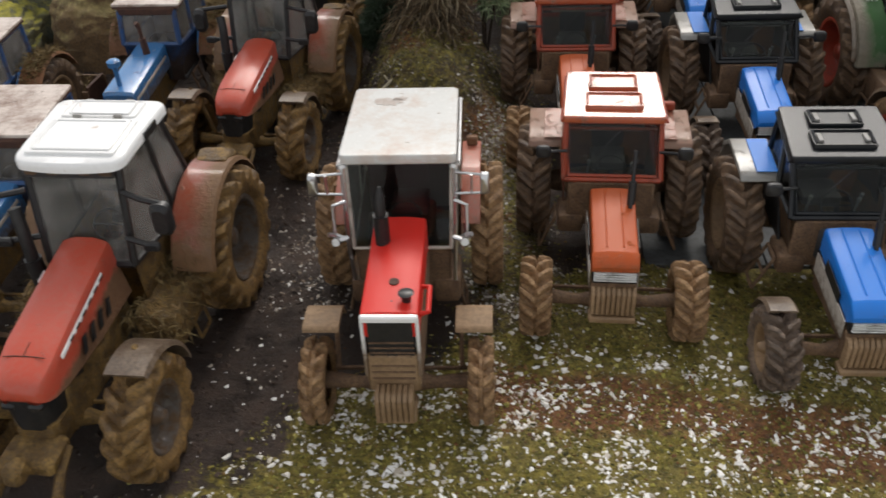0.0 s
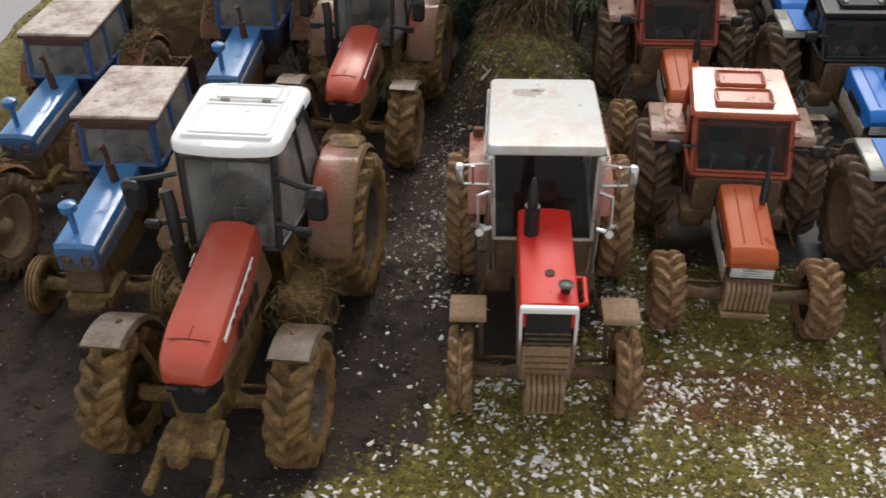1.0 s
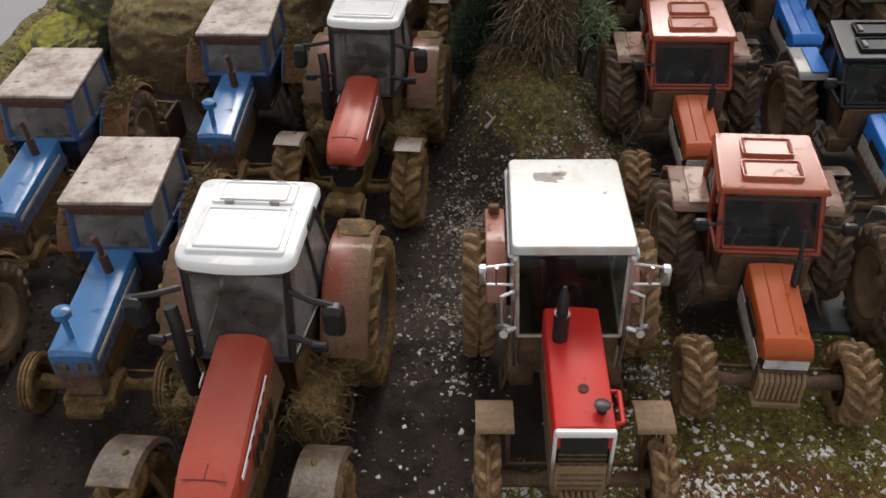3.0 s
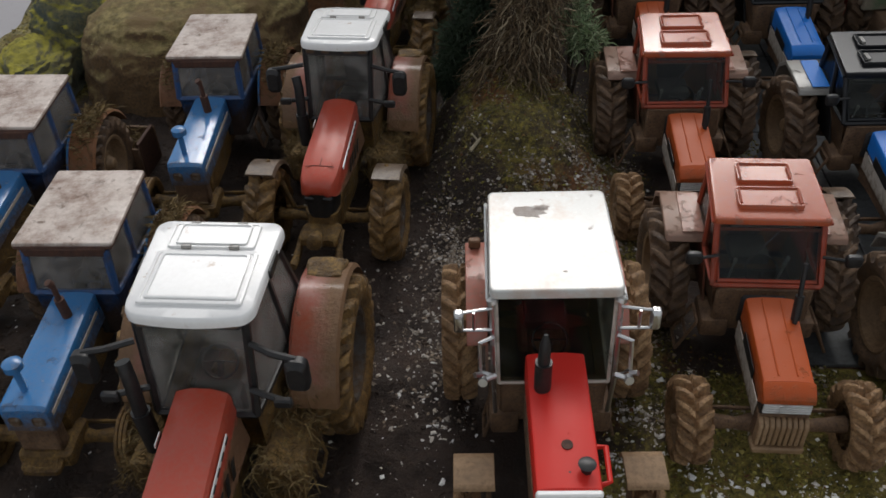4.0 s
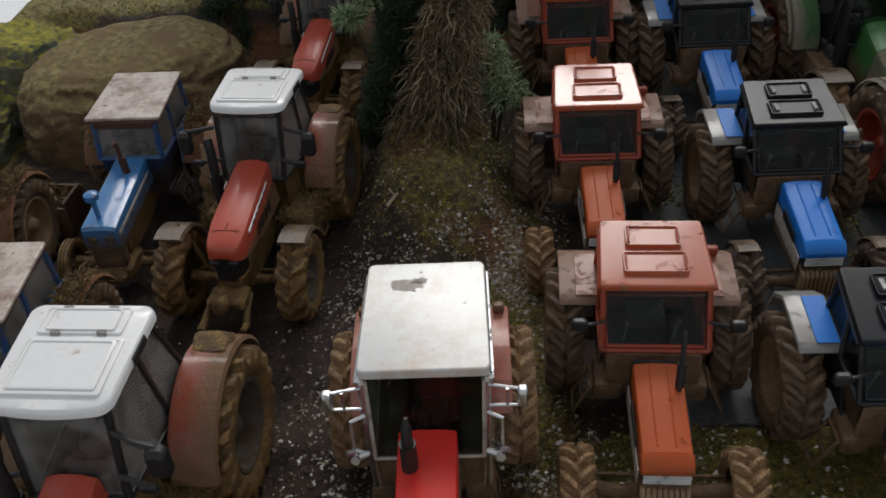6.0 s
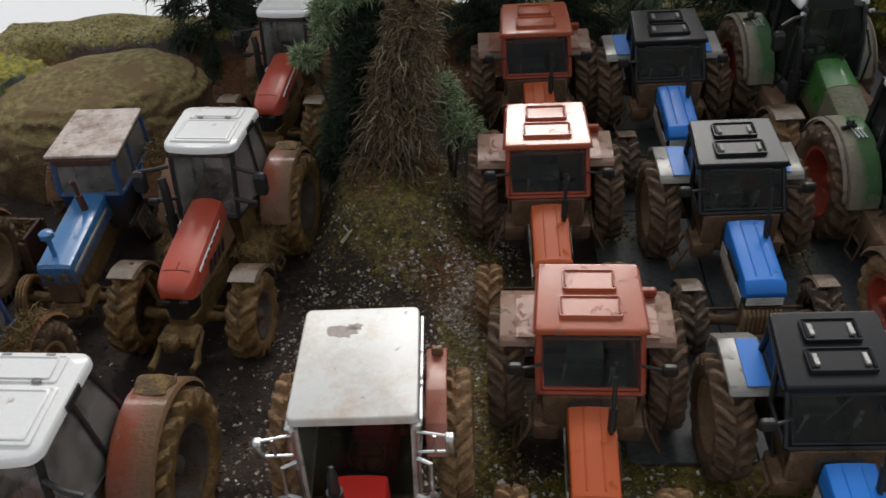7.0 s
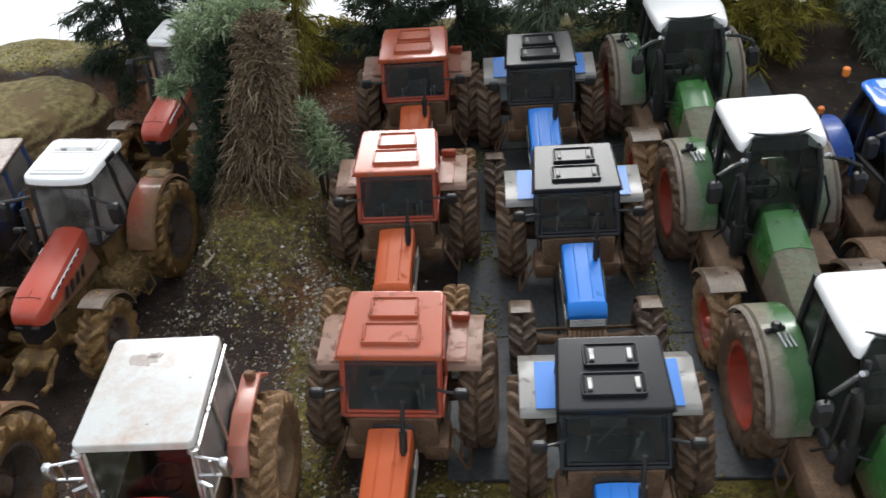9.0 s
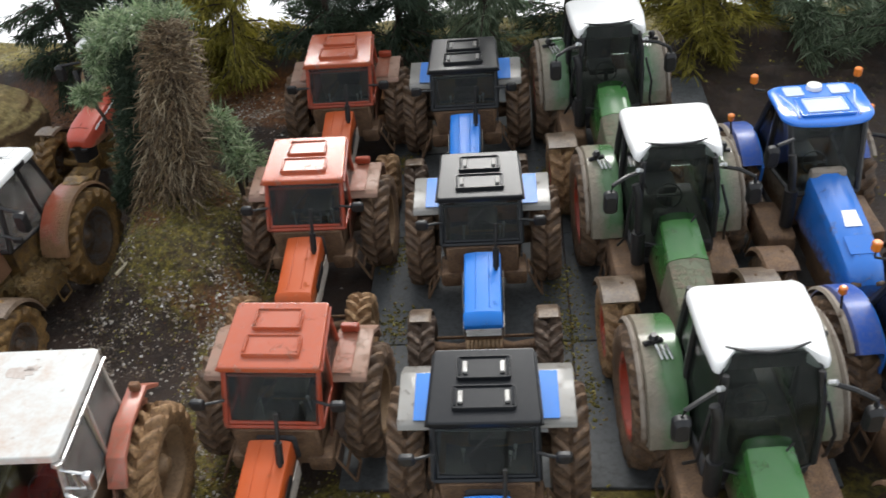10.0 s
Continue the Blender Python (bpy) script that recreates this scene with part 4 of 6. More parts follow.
def modern_red_tractor():
    """Big mud-splashed red tractor with a white moulded roof."""
    t = tagged(new("model_tractor"), "muddy red model tractor with white moulded cab roof", "tractor", "parked model tractors")
    wheel_pair(t, 0, 1.02, 0.94, 0.54, 0.56, 0.32, M["tyre_ochre"], M["rim_grey"], 18)
    wheel_pair(t, -2.9, 0.98, 0.7, 0.46, 0.4, 0.14, M["tyre_ochre"], M["rim_grey"], 14)
    underbody(t, -3.1, 0.2, M["mud_ochre"], 0.66, 0.5, 1.25, -2.9, 0.8, 0.66, 0.92, 0.85)
    nose = [(-3.42, 1.4, 1.475, 0.1, 0.1, 0.01), (-3.405, 1.36, 1.5, 0.17, 0.17, 0.015), (-3.375, 1.33, 1.54, 0.225, 0.225, 0.02), (-3.32, 1.3, 1.575, 0.265, 0.26, 0.025), (-3.24, 1.28, 1.61, 0.295, 0.285, 0.03), (-3.1, 1.26, 1.655, 0.315, 0.3, 0.03)]
    bonnet(t, nose + [(-2.9, 1.25, 1.715, 0.335, 0.31, 0.03), (-2.3, 1.22, 1.825, 0.35, 0.3, 0.03), (-1.5, 1.22, 1.95, 0.36, 0.285, 0.03)], M["red_dull"], "orange-red bonnet with muddy flanks", 0.09)
    part("bonnet_seam", tubes([([(-0.22, -3.1, 1.673), (-0.1, -3.1, 1.688), (0.1, -3.1, 1.688), (0.22, -3.1, 1.673)], 0.006), ([(0.0, -3.1, 1.69), (0.01, -2.95, 1.737)], 0.004)], 5), M["rust"], t)
    bm = bmesh.new()
    loft(bm, [[(x, y, z) for x, z in ((-w * 0.8, 0.95), (w * 0.8, 0.95), (w, 1.42), (-w, 1.42))] for y, w in ((-3.405, 0.12), (-3.37, 0.2), (-3.28, 0.26), (-3.1, 0.3), (-2.7, 0.32))])
    part("grille", bm, M["dark"], t, "black muddy grille")
    bm = bmesh.new()
    loft(bm, [[(x, y, z) for x, z in ((-w * 0.85, 0.62), (w * 0.85, 0.62), (w, 0.98), (-w, 0.98))] for y, w in ((-3.38, 0.2), (-3.3, 0.26), (-2.7, 0.3))])
    lumps(bm, 0.03, 0.15, 3)
    part("front_support", bm, M["mud_ochre"], t, "front support caked with mud")
    for s in (-1, 1):
        bm = bmesh.new()
        ys = -3.0 if s > 0 else -2.05
        zs = 1.575 + 0.1727 * (ys + 3.0)
        slab(bm, [(s * 0.326, ys, zs), (s * 0.322, -1.9, 1.765), (s * 0.318, -1.9, 1.81), (s * 0.322, ys, zs + 0.045)], 0.012 * s)
        part("side_stripe", bm, M["white_clean"], t, "white lettering stripe")
        for k in range(6 if s > 0 else 0):
            y = -2.8 + 0.16 * k
            zs = 1.58 + 0.1727 * (y + 3.0)
            bm = bmesh.new()
            slab(bm, [(s * 0.337, y, zs), (s * 0.337, y + 0.09, zs + 0.015), (s * 0.334, y + 0.09, zs + 0.038), (s * 0.334, y, zs + 0.023)], 0.004 * s)
            part("stripe_mark", bm, M["dark"], t)
        for k in range(4):
            y = -2.7 + 0.2 * k
            bm = bmesh.new()
            slab(bm, [(s * 0.358, y, 1.34), (s * 0.36, y + 0.08, 1.34), (s * 0.348, y + 0.16, 1.52), (s * 0.346, y + 0.08, 1.52)], 0.008 * s)
            part("side_vent", bm, M["dark"], t)
        part("headlamp", boxes((s * 0.14 - 0.08, s * 0.14 + 0.08, -3.43, -3.3, 1.24, 1.33), bev=0.03), M["dark"], t)
        # curved front mudguards
        bm = bmesh.new()
        arc_fender(bm, s * 0.74, s * 1.22, -2.9, 0.7, 0.81, -80, 14, 0.035, 0.06, 12)
        part("front_mudguard", bm, M["guard_mud"], t, "mud-coated front mudguard")
        part("mudguard_bracket", tubes([([(s * 0.6, -2.75, 0.7), (s * 0.82, -2.7, 1.3), (s * 0.95, -2.7, 1.5)], 0.04)], 6), M["mud_ochre"], t)
        # rounded rear mudguards
        bm = bmesh.new()
        arc_fender(bm, s * 0.66, s * 1.2, 0, 0.94, 1.05, -70, 78, 0.04, 0.05, 16)
        part("rear_mudguard", bm, M["guard_red"], t, "red mudguard streaked with mud")
        bm = bmesh.new()
        yz = [(-1.03 * math.sin(radians(a)), 0.94 + 1.03 * math.cos(radians(a))) for a in range(-70, 81, 15)]
        profile(bm, yz + [(-0.9, 0.75), (0.6, 0.8)], s * 0.66, s * 0.7, 0)
        part("inner_mudguard", bm, M["guard_red"], t)
        bm = boxes((s * 0.9 - 0.2, s * 0.9 + 0.2, 0.16, 0.5, 1.84, 1.99), bev=0.04, seg=2)
        lumps(bm, 0.05, 0.14, 2)
        part("mud_clod", bm, M["mud_ochre"], t, "clods of mud stuck on the mudguard")
        # tank, steps and mud lumps below the cab
        bm = boxes((s * 0.66 - 0.26, s * 0.66 + 0.26, -1.75, -0.85, 0.5, 1.05), bev=0.08, seg=2)
        lumps(bm, 0.05, 0.25, 1)
        part("fuel_tank", bm, M["mud_ochre"], t, "tank caked with ochre mud")
        steps(t, s * 0.86, -1.15, 0.35, 0.95, M["mud_ochre"], s)
        # cab gear
        part("mirror_arm", tubes([([(s * 0.56, -1.4, 2.52), (s * 0.8, -1.52, 2.52), (s * 1.02, -1.56, 2.5)], 0.035)], 6), M["dark"], t)
        bm = bmesh.new()
        loft(bm, [[(s * 1.02 + px * k, -1.56 + d, 2.32 + pz * k) for px, pz in rrect(0.22, 0.4, 0.08)] for d, k in ((-0.1, 0.7), (-0.05, 1), (0.03, 1))])
        part("mirror", bm, M["dark"], t)
        part("lamp_bracket", tubes([([(s * 0.5, -1.5, 1.98), (s * 0.85, -1.62, 1.98)], 0.035)], 6), M["dark"], t)
        part("side_lamp", boxes((s * 0.85 - 0.09, s * 0.85 + 0.09, -1.68, -1.6, 1.93, 2.04), bev=0.02), M["dark"], t)
    part("exhaust", tubes([([(-0.6, -1.62, 1.2), (-0.62, -1.62, 1.75)], 0.1), ([(-0.62, -1.62, 1.75), (-0.62, -1.6, 2.2), (-0.66, -1.55, 2.38)], 0.075)], 10), M["dark"], t)
    cab(t, (0.5, 0.66, -1.5, 0.16, 1.62, 1.55), (0.53, 0.54, -1.3, -0.18, 2.76, 2.78), M["dark"], M["glass_dusty"], 0.045, 0.62, low=(0.5, 0.62, -1.45, 0.15, 0.9), panel=M["mud_ochre"], front=M["glass_wiped"])
    rounded_roof(t, M["white"], 1.22, 1.32, -1.44, -0.12, 2.95, 2.965, 0.02, 0.14, bow=0.07, crisp=0.35, dx=0.04, corner=0.2)
    zr = lambda y: 2.955 + 0.02 * (y + 1.3)
    hatch(t, M["white"], -0.46, 0.54, -1.34, -0.62, zr, 0.022)
    hatch(t, M["white"], -0.4, 0.48, -1.29, -0.66, lambda y: zr(y) + 0.01, 0.028)
    hatch(t, M["white"], -0.4, 0.48, -0.56, -0.2, zr, 0.02)
    hatch(t, M["white"], -0.32, 0.4, -0.53, -0.23, lambda y: zr(y) + 0.01, 0.028)
    for x in (-0.2, 0.28):
        for y in (-0.56, -0.2):
            part("hatch_hinge", boxes((x - 0.05, x + 0.05, y - 0.02, y + 0.02, 2.96, 3.005), bev=0.008), M["grey"], t)
    for s in (-1, 1):
        part("roof_vent", boxes((s * 0.64 + 0.03, s * 0.64 + 0.06, -0.85, -0.52, 2.84, 2.94), bev=0.01), M["dark"], t)
        for x in (0.18, 0.42):
            part("roof_lamp", boxes((s * x - 0.07, s * x + 0.07, -1.42, -1.36, 2.72, 2.79), bev=0.02), M["lamp_dirty"], t)
    part("lamp_strip", boxes((-0.5, 0.5, -1.4, -1.28, 2.68, 2.81), bev=0.02), M["interior"], t)
    part("cab_floor", boxes((-0.6, 0.6, -1.4, 0.15, 0.95, 1.05), bev=0.02), M["interior"], t)
    seat_and_wheel(t, -0.45, 1.45, M["interior"])
    rnd = random.Random(4)
    vs, fs = [], []
    for _ in range(2600):
        sx = rnd.choice((-1, 1))
        q = Vector((sx * rnd.uniform(0.35, 0.98), rnd.uniform(-1.95, -0.75), 0))
        q.z = rnd.uniform(0.75, 1.2) + 0.5 * max(0, q.y + 1.2)
        blade(vs, fs, q, Vector((rnd.gauss(sx * 0.4, 0.5), rnd.gauss(-0.2, 0.6), rnd.gauss(0.1, 0.6))), rnd.uniform(0.05, 0.26), rnd.uniform(0.003, 0.008), rnd.uniform(0, 0.8), rnd.uniform(0, 6))
    stuff("straw", vs, fs, M["straw"], "muddy straw caught below the cab", "", t)
    # front linkage
    bm = boxes((-0.3, 0.3, -3.75, -3.3, 0.62, 0.82), (-0.1, 0.1, -3.95, -3.7, 0.7, 0.95), bev=0.05)
    for s in (-1, 1):
        tube(bm, [(s * 0.28, -3.4, 0.7), (s * 0.33, -3.85, 0.48), (s * 0.33, -4.05, 0.5)], 0.06, 8)
    lumps(bm, 0.03, 0.2, 1)
    part("front_linkage", bm, M["mud_ochre"], t, "front hitch caked with mud")
    return t


def old_blue_tractor():
    """Old blue two-wheel-drive tractor with a weathered flat cab roof."""
    t = tagged(new("model_tractor"), "old blue model tractor with weathered whitish flat cab roof", "tractor", "parked model tractors")
    wheel_pair(t, 0, 0.86, 0.74, 0.36, 0.44, 0.16, M["tyre"], M["rim_mud"], 22)
    wheel_pair(t, -2.5, 0.82, 0.38, 0.18, 0.24, 0.06, M["tyre_ochre"], M["rim_mud"], 16, ribbed=True)
    underbody(t, -2.6, 0.15, M["mud_ochre"], 0.5, 0.4, 1.0, -2.5, 0.75, 0.4, 0.72, 0.75)
    bonnet(t, [(-2.92, 0.98, 1.3, 0.25, 0.25, 0.01), (-2.88, 0.96, 1.345, 0.268, 0.268, 0.012), (-1.25, 1.05, 1.45, 0.27, 0.25, 0.02)], M["blue_old"], "faded blue bonnet", 0.045)
    part("grille", boxes((-0.24, 0.24, -2.9, -2.7, 0.6, 1.0), bev=0.03), M["mud"], t)
    for s in (-1, 1):
        bm = bmesh.new()
        slab(bm, [(s * 0.27, -2.85, 1.17), (s * 0.272, -1.4, 1.25), (s * 0.272, -1.4, 1.3), (s * 0.27, -2.85, 1.22)], 0.012 * s)
        part("bonnet_strip", bm, M["pale"], t)
        part("headlamp", boxes((s * 0.13 - 0.07, s * 0.13 + 0.07, -2.94, -2.9, 1.06, 1.2), bev=0.03), M["lamp_dirty"], t)
        bm = bmesh.new()
        arc_fender(bm, s * 0.62, s * 1.04, 0, 0.74, 0.84, -65, 70, 0.035, 0.04, 12)
        part("rear_mudguard", bm, M["mudguard_rust"], t, "rusty brown mudguard")
        bm = bmesh.new()
        yz = [(-0.82 * math.sin(radians(a)), 0.74 + 0.82 * math.cos(radians(a))) for a in range(-65, 71, 15)]
        profile(bm, yz + [(-0.6, 0.6), (0.5, 0.6)], s * 0.6, s * 0.63, 0)
        part("inner_mudguard", bm, M["blue_old"], t)
        steps(t, s * 0.55, -0.9, 0.4, 0.8, M["mud"], s)
    rnd = random.Random(8)
    vs, fs = [], []
    for _ in range(1800):
        sx = rnd.choice((-1, 1))
        a = rnd.gauss(5, 22)
        q = Vector((sx * rnd.uniform(0.66, 1.0), -0.85 * math.sin(radians(a)), 0.74 + 0.85 * math.cos(radians(a))))
        blade(vs, fs, q, Vector((rnd.gauss(0, 0.7), rnd.gauss(0, 0.7), rnd.gauss(0.25, 0.25))), rnd.uniform(0.05, 0.24), rnd.uniform(0.003, 0.01), rnd.uniform(0.2, 1.0), rnd.uniform(0, 6))
    stuff("mud_straw", vs, fs, M["straw"], "muddy straw lying on the mudguards", "", t)
    # front axle beam block
    bm = boxes((-0.3, 0.3, -2.95, -2.4, 0.36, 0.6), (-0.22, 0.22, -3.12, -2.9, 0.42, 0.56), bev=0.04)
    lumps(bm, 0.025, 0.2, 1)
    part("front_support", bm, M["mud_ochre"], t, "front axle support caked with mud")
    part("pre_cleaner", tubes([([(-0.04, -2.68, 1.34), (-0.04, -2.68, 1.7)], 0.04), ([(-0.04, -2.68, 1.68), (-0.04, -2.68, 1.71), (-0.04, -2.68, 1.79), (-0.04, -2.68, 1.82)], [0.07, 0.105, 0.105, 0.06])], 14), M["blue_old"], t, "blue mushroom air intake")
    part("exhaust", tubes([([(0.06, -1.62, 1.4), (0.05, -1.64, 1.72)], 0.06), ([(0.05, -1.64, 1.72), (0.045, -1.65, 1.95)], 0.034), ([(0.045, -1.65, 1.94), (0.02, -1.67, 2.0)], 0.045)], 10), M["rust"], t, "rusty exhaust pipe")
    cab(t, (0.5, 0.52, -1.2, 0.25, 1.42, 1.36), (0.48, 0.5, -1.1, 0.24, 2.0, 2.03), M["blue_frame"], M["glass_dusty"], 0.048, 0.45, low=(0.46, 0.5, -1.22, 0.25, 0.75), panel=M["blue_frame"])
    slab_roof(t, M["rusty_roof"], 1.19, 1.12, -1.13, 0.31, 2.11, 2.13, 0.05, 0.02, 0.03, "chalky whitish roof with rust stains")
    part("roof_edge", tubes([([(-0.57, -1.12, 2.045), (0.57, -1.12, 2.045), (0.54, 0.29, 2.065), (-0.54, 0.29, 2.065), (-0.57, -1.12, 2.045)], 0.026)], 6), M["rust"], t)
    part("cab_header", boxes((-0.5, 0.5, -1.15, -1.09, 1.92, 2.04), bev=0.015), M["rust"], t, "rusty band above the windscreen")
    part("cab_floor", boxes((-0.5, 0.5, -1.2, 0.22, 0.75, 0.82), bev=0.02), M["interior"], t)
    seat_and_wheel(t, -0.4, 1.0, M["interior"])
    return t


def modern_green_tractor():
    """Green tractor with a white roof, curved windscreen and red rims."""
    t = tagged(new("model_tractor"), "dusty green model tractor with white roof and orange-red rims", "tractor", "parked model tractors")
    wheel_pair(t, 0, 1.03, 0.94, 0.52, 0.58, 0.34, M["tyre"], M["rim_red"], 18)
    wheel_pair(t, -2.6, 1.0, 0.68, 0.44, 0.4, 0.14, M["tyre_pale"], M["rim_red"], 14)
    underbody(t, -3.1, 0.2, M["mud"], 0.66, 0.5, 1.2, -2.6, 0.8, 0.66, 0.92, 0.85)
    bonnet(t, [(-3.55, 1.1, 1.26, 0.22, 0.2, 0.02), (-3.45, 1.05, 1.38, 0.28, 0.25, 0.02), (-3.1, 1.05, 1.53, 0.33, 0.28, 0.025), (-2.35, 1.05, 1.72, 0.36, 0.3, 0.03)], M["green_dusty"], "dust-covered bonnet nose", 0.08, "bonnet_nose")
    bonnet(t, [(-2.34, 1.05, 1.725, 0.36, 0.3, 0.03), (-1.55, 1.1, 1.92, 0.37, 0.27, 0.03)], M["green"], "green bonnet", 0.08)
    bm = bmesh.new()
    loft(bm, [[(x, y, z) for x, z in ((-w, 0.7), (w, 0.7), (w, 1.12), (-w, 1.12))] for y, w in ((-3.55, 0.18), (-3.45, 0.25), (-2.9, 0.32))])
    part("grille", bm, M["dark"], t)
    for s in (-1, 1):
        bm = bmesh.new()
        arc_fender(bm, s * 0.72, s * 1.26, -2.6, 0.68, 0.79, -70, 16, 0.035, 0.05, 10)
        part("front_mudguard", bm, M["guard_mud"], t, "mud-coated front mudguard")
        part("mudguard_bracket", tubes([([(s * 0.6, -2.5, 0.7), (s * 0.8, -2.45, 1.3), (s * 0.95, -2.45, 1.45)], 0.04)], 6), M["mud"], t)
        bm = bmesh.new()
        arc_fender(bm, s * 0.66, s * 1.16, 0, 0.94, 1.05, -75, 80, 0.04, 0.08, 16)
        part("rear_mudguard", bm, M["green_guard"], t, "green mudguard greyed by dust")
        bm = bmesh.new()
        yz = [(-1.03 * math.sin(radians(a)), 0.94 + 1.03 * math.cos(radians(a))) for a in range(-75, 81, 15)]
        profile(bm, yz + [(-0.9, 0.7), (0.6, 0.8)], s * 0.66, s * 0.7, 0)
        part("inner_mudguard", bm, M["green_guard"], t)
        bm = bmesh.new()
        arc_fender(bm, s * 1.155, s * 1.23, 0, 0.94, 1.04, -65, 75, 0.03, 0.04, 16)
        part("mudguard_extension", bm, M["dusty"], t, "dusty grey mudguard extension")
        part("fender_lamp", tubes([([(s * 0.98, -0.1, 1.97), (s * 0.98, -0.1, 2.06)], 0.035), ([(s * 0.98, -0.1, 2.06), (s * 0.98, -0.1, 2.09), (s * 0.98, -0.1, 2.14)], [0.06, 0.07, 0.04]), ([(s * 0.86, -0.05, 2.0), (s * 1.1, -0.12, 2.0)], 0.035)], 8), M["dark"], t)
        for x in (0.84, 0.9, 0.96):
            part("prong", tubes([([(s * x, -0.14, 2.0), (s * (x - 0.05), -0.36, 1.97)], 0.016)], 6), M["chrome"], t, "bright prong on the mudguard")
        bm = boxes((s * 0.68 - 0.24, s * 0.68 + 0.24, -1.95, -0.95, 0.55, 1.1), bev=0.06, seg=2)
        lumps(bm, 0.035, 0.25, 1)
        part("fuel_tank", bm, M["mud"], t, "tank coated with brown mud")
        steps(t, s * 0.9, -1.15, 0.35, 0.95, M["mud"], s)
        part("mirror_arm", tubes([([(s * 0.56, -1.42, 2.62), (s * 0.78, -1.58, 2.66), (s * 0.98, -1.66, 2.58), (s * 1.0, -1.66, 2.46)], 0.03)], 6), M["dark"], t)
        bm = bmesh.new()
        loft(bm, [[(s * 1.0 + px * k, -1.66 + d, 2.3 + pz * k) for px, pz in rrect(0.2, 0.36, 0.07)] for d, k in ((-0.09, 0.7), (-0.04, 1), (0.03, 1))])
        part("mirror", bm, M["dark"], t)
        part("corner_lamp", tubes([([(s * 0.55, -1.46, 2.66), (s * 0.61, -1.5, 2.7)], 0.035)], 8), M["chrome"], t)
        part("grab_rail", tubes([([(s * 0.62, -1.42, 2.3), (s * 0.72, -1.55, 1.9), (s * 0.72, -1.5, 1.5), (s * 0.8, -1.3, 1.2)], 0.022)], 6), M["dark"], t)
    part("exhaust", tubes([([(-0.56, -1.66, 1.15), (-0.57, -1.64, 1.7)], 0.1), ([(-0.57, -1.64, 1.7), (-0.6, -1.6, 2.35), (-0.64, -1.55, 2.5)], 0.06)], 10), M["dark"], t)
    # cab with a tall curved windscreen
    for s in (-1, 1):
        for a, b in (((0.54, -1.6, 1.5), (0.5, -1.36, 2.74)), ((0.66, -0.5, 1.4), (0.6, -0.45, 2.74)), ((0.64, 0.12, 1.6), (0.58, 0.02, 2.76))):
            part("pillar", tubes([([(s * a[0], a[1], a[2]), (s * (a[0] + b[0]) / 2 + s * 0.03, (a[1] + b[1]) / 2 - 0.04, (a[2] + b[2]) / 2), (s * b[0], b[1], b[2])], 0.04)], 6), M["dark"], t)
        bm = bmesh.new()
        slab(bm, [(s * 0.55, -1.53, 1.35), (s * 0.67, -0.52, 1.3), (s * 0.61, -0.47, 2.7), (s * 0.51, -1.35, 2.7)], 0.012)
        part("side_window", bm, M["glass_tint"], t)
        bm = bmesh.new()
        slab(bm, [(s * 0.67, -0.5, 1.5), (s * 0.65, 0.12, 1.65), (s * 0.59, 0.02, 2.7), (s * 0.61, -0.45, 2.7)], 0.012)
        part("side_window", bm, M["glass_tint"], t)
    bm = bmesh.new()
    loops = []
    for k in range(9):
        u = -1 + 2 * k / 8
        yb = -1.72 + 0.12 * u * u
        loops.append([(0.54 * u, yb, 1.5), (0.56 * u, yb + 0.05, 2.0), (0.55 * u, yb + 0.15, 2.45), (0.52 * u, yb + 0.32, 2.72), (0.44 * u, yb + 0.54, 2.85)])
    loft(bm, loops, closed=False)
    bmesh.ops.solidify(bm, geom=bm.faces[:], thickness=0.014)
    part("windscreen", bm, M["glass_tint"], t, "curved dark windscreen")
    edge = [(0.54, -1.6, 1.5), (0.565, -1.55, 2.0), (0.555, -1.45, 2.45), (0.525, -1.28, 2.725), (0.44, -1.06, 2.86)]
    part("windscreen_frame", tubes([([(-x, y, z) for x, y, z in edge] + [(-0.22, -1.15, 2.862), (0, -1.18, 2.865), (0.22, -1.15, 2.862)] + edge[::-1] + [(0.27, -1.7, 1.48), (0, -1.73, 1.48), (-0.27, -1.7, 1.48), (-0.54, -1.6, 1.5)], 0.02)], 6), M["dark"], t)
    part("wiper", tubes([([(0.0, -1.76, 1.6), (0.22, -1.7, 2.0)], 0.014)], 5), M["dark"], t)
    bm = bmesh.new()
    slab(bm, [(-0.62, 0.13, 1.6), (0.62, 0.13, 1.6), (0.56, 0.03, 2.7), (-0.56, 0.03, 2.7)], 0.012)
    part("rear_window", bm, M["glass_tint"], t)
    # roof: flat top with rounded shoulders, front edge hollowed over the windscreen
    bm = bmesh.new()
    loops = []
    for inset, dz in ((0.05, -0.2), (0.0, -0.14), (0.0, -0.07), (0.015, -0.03), (0.04, -0.008), (0.07, 0.0), (0.1, 0.002)):
        lp = []
        for px, py in dense(rrect(2, 2, 0.2, 5)):
            f = (py + 1) / 2
            y = -1.34 + inset + (1.29 - 2 * inset) * f
            g = (y + 1.34) / 1.29
            w = 1.24 + 0.1 * ramp01(g, 0.0, 0.5)
            hollow = 0.22 * ramp01(0.98 - abs(px), 0.0, 0.42) * max(0, 1 - g * 1.6)
            lp.append((px * (w / 2 - inset), y + hollow, 2.9 - 0.05 * max(0, 1 - g * 2.2) - 0.04 * max(0, g - 0.6) + dz))
        loops.append(lp)
    loft(bm, loops)
    part("roof", bm, M["white_clean"], t, "clean white moulded roof", 40)
    part("cab_header", boxes((-0.46, 0.46, -1.15, -1.08, 2.58, 2.82), bev=0.02), M["interior"], t)
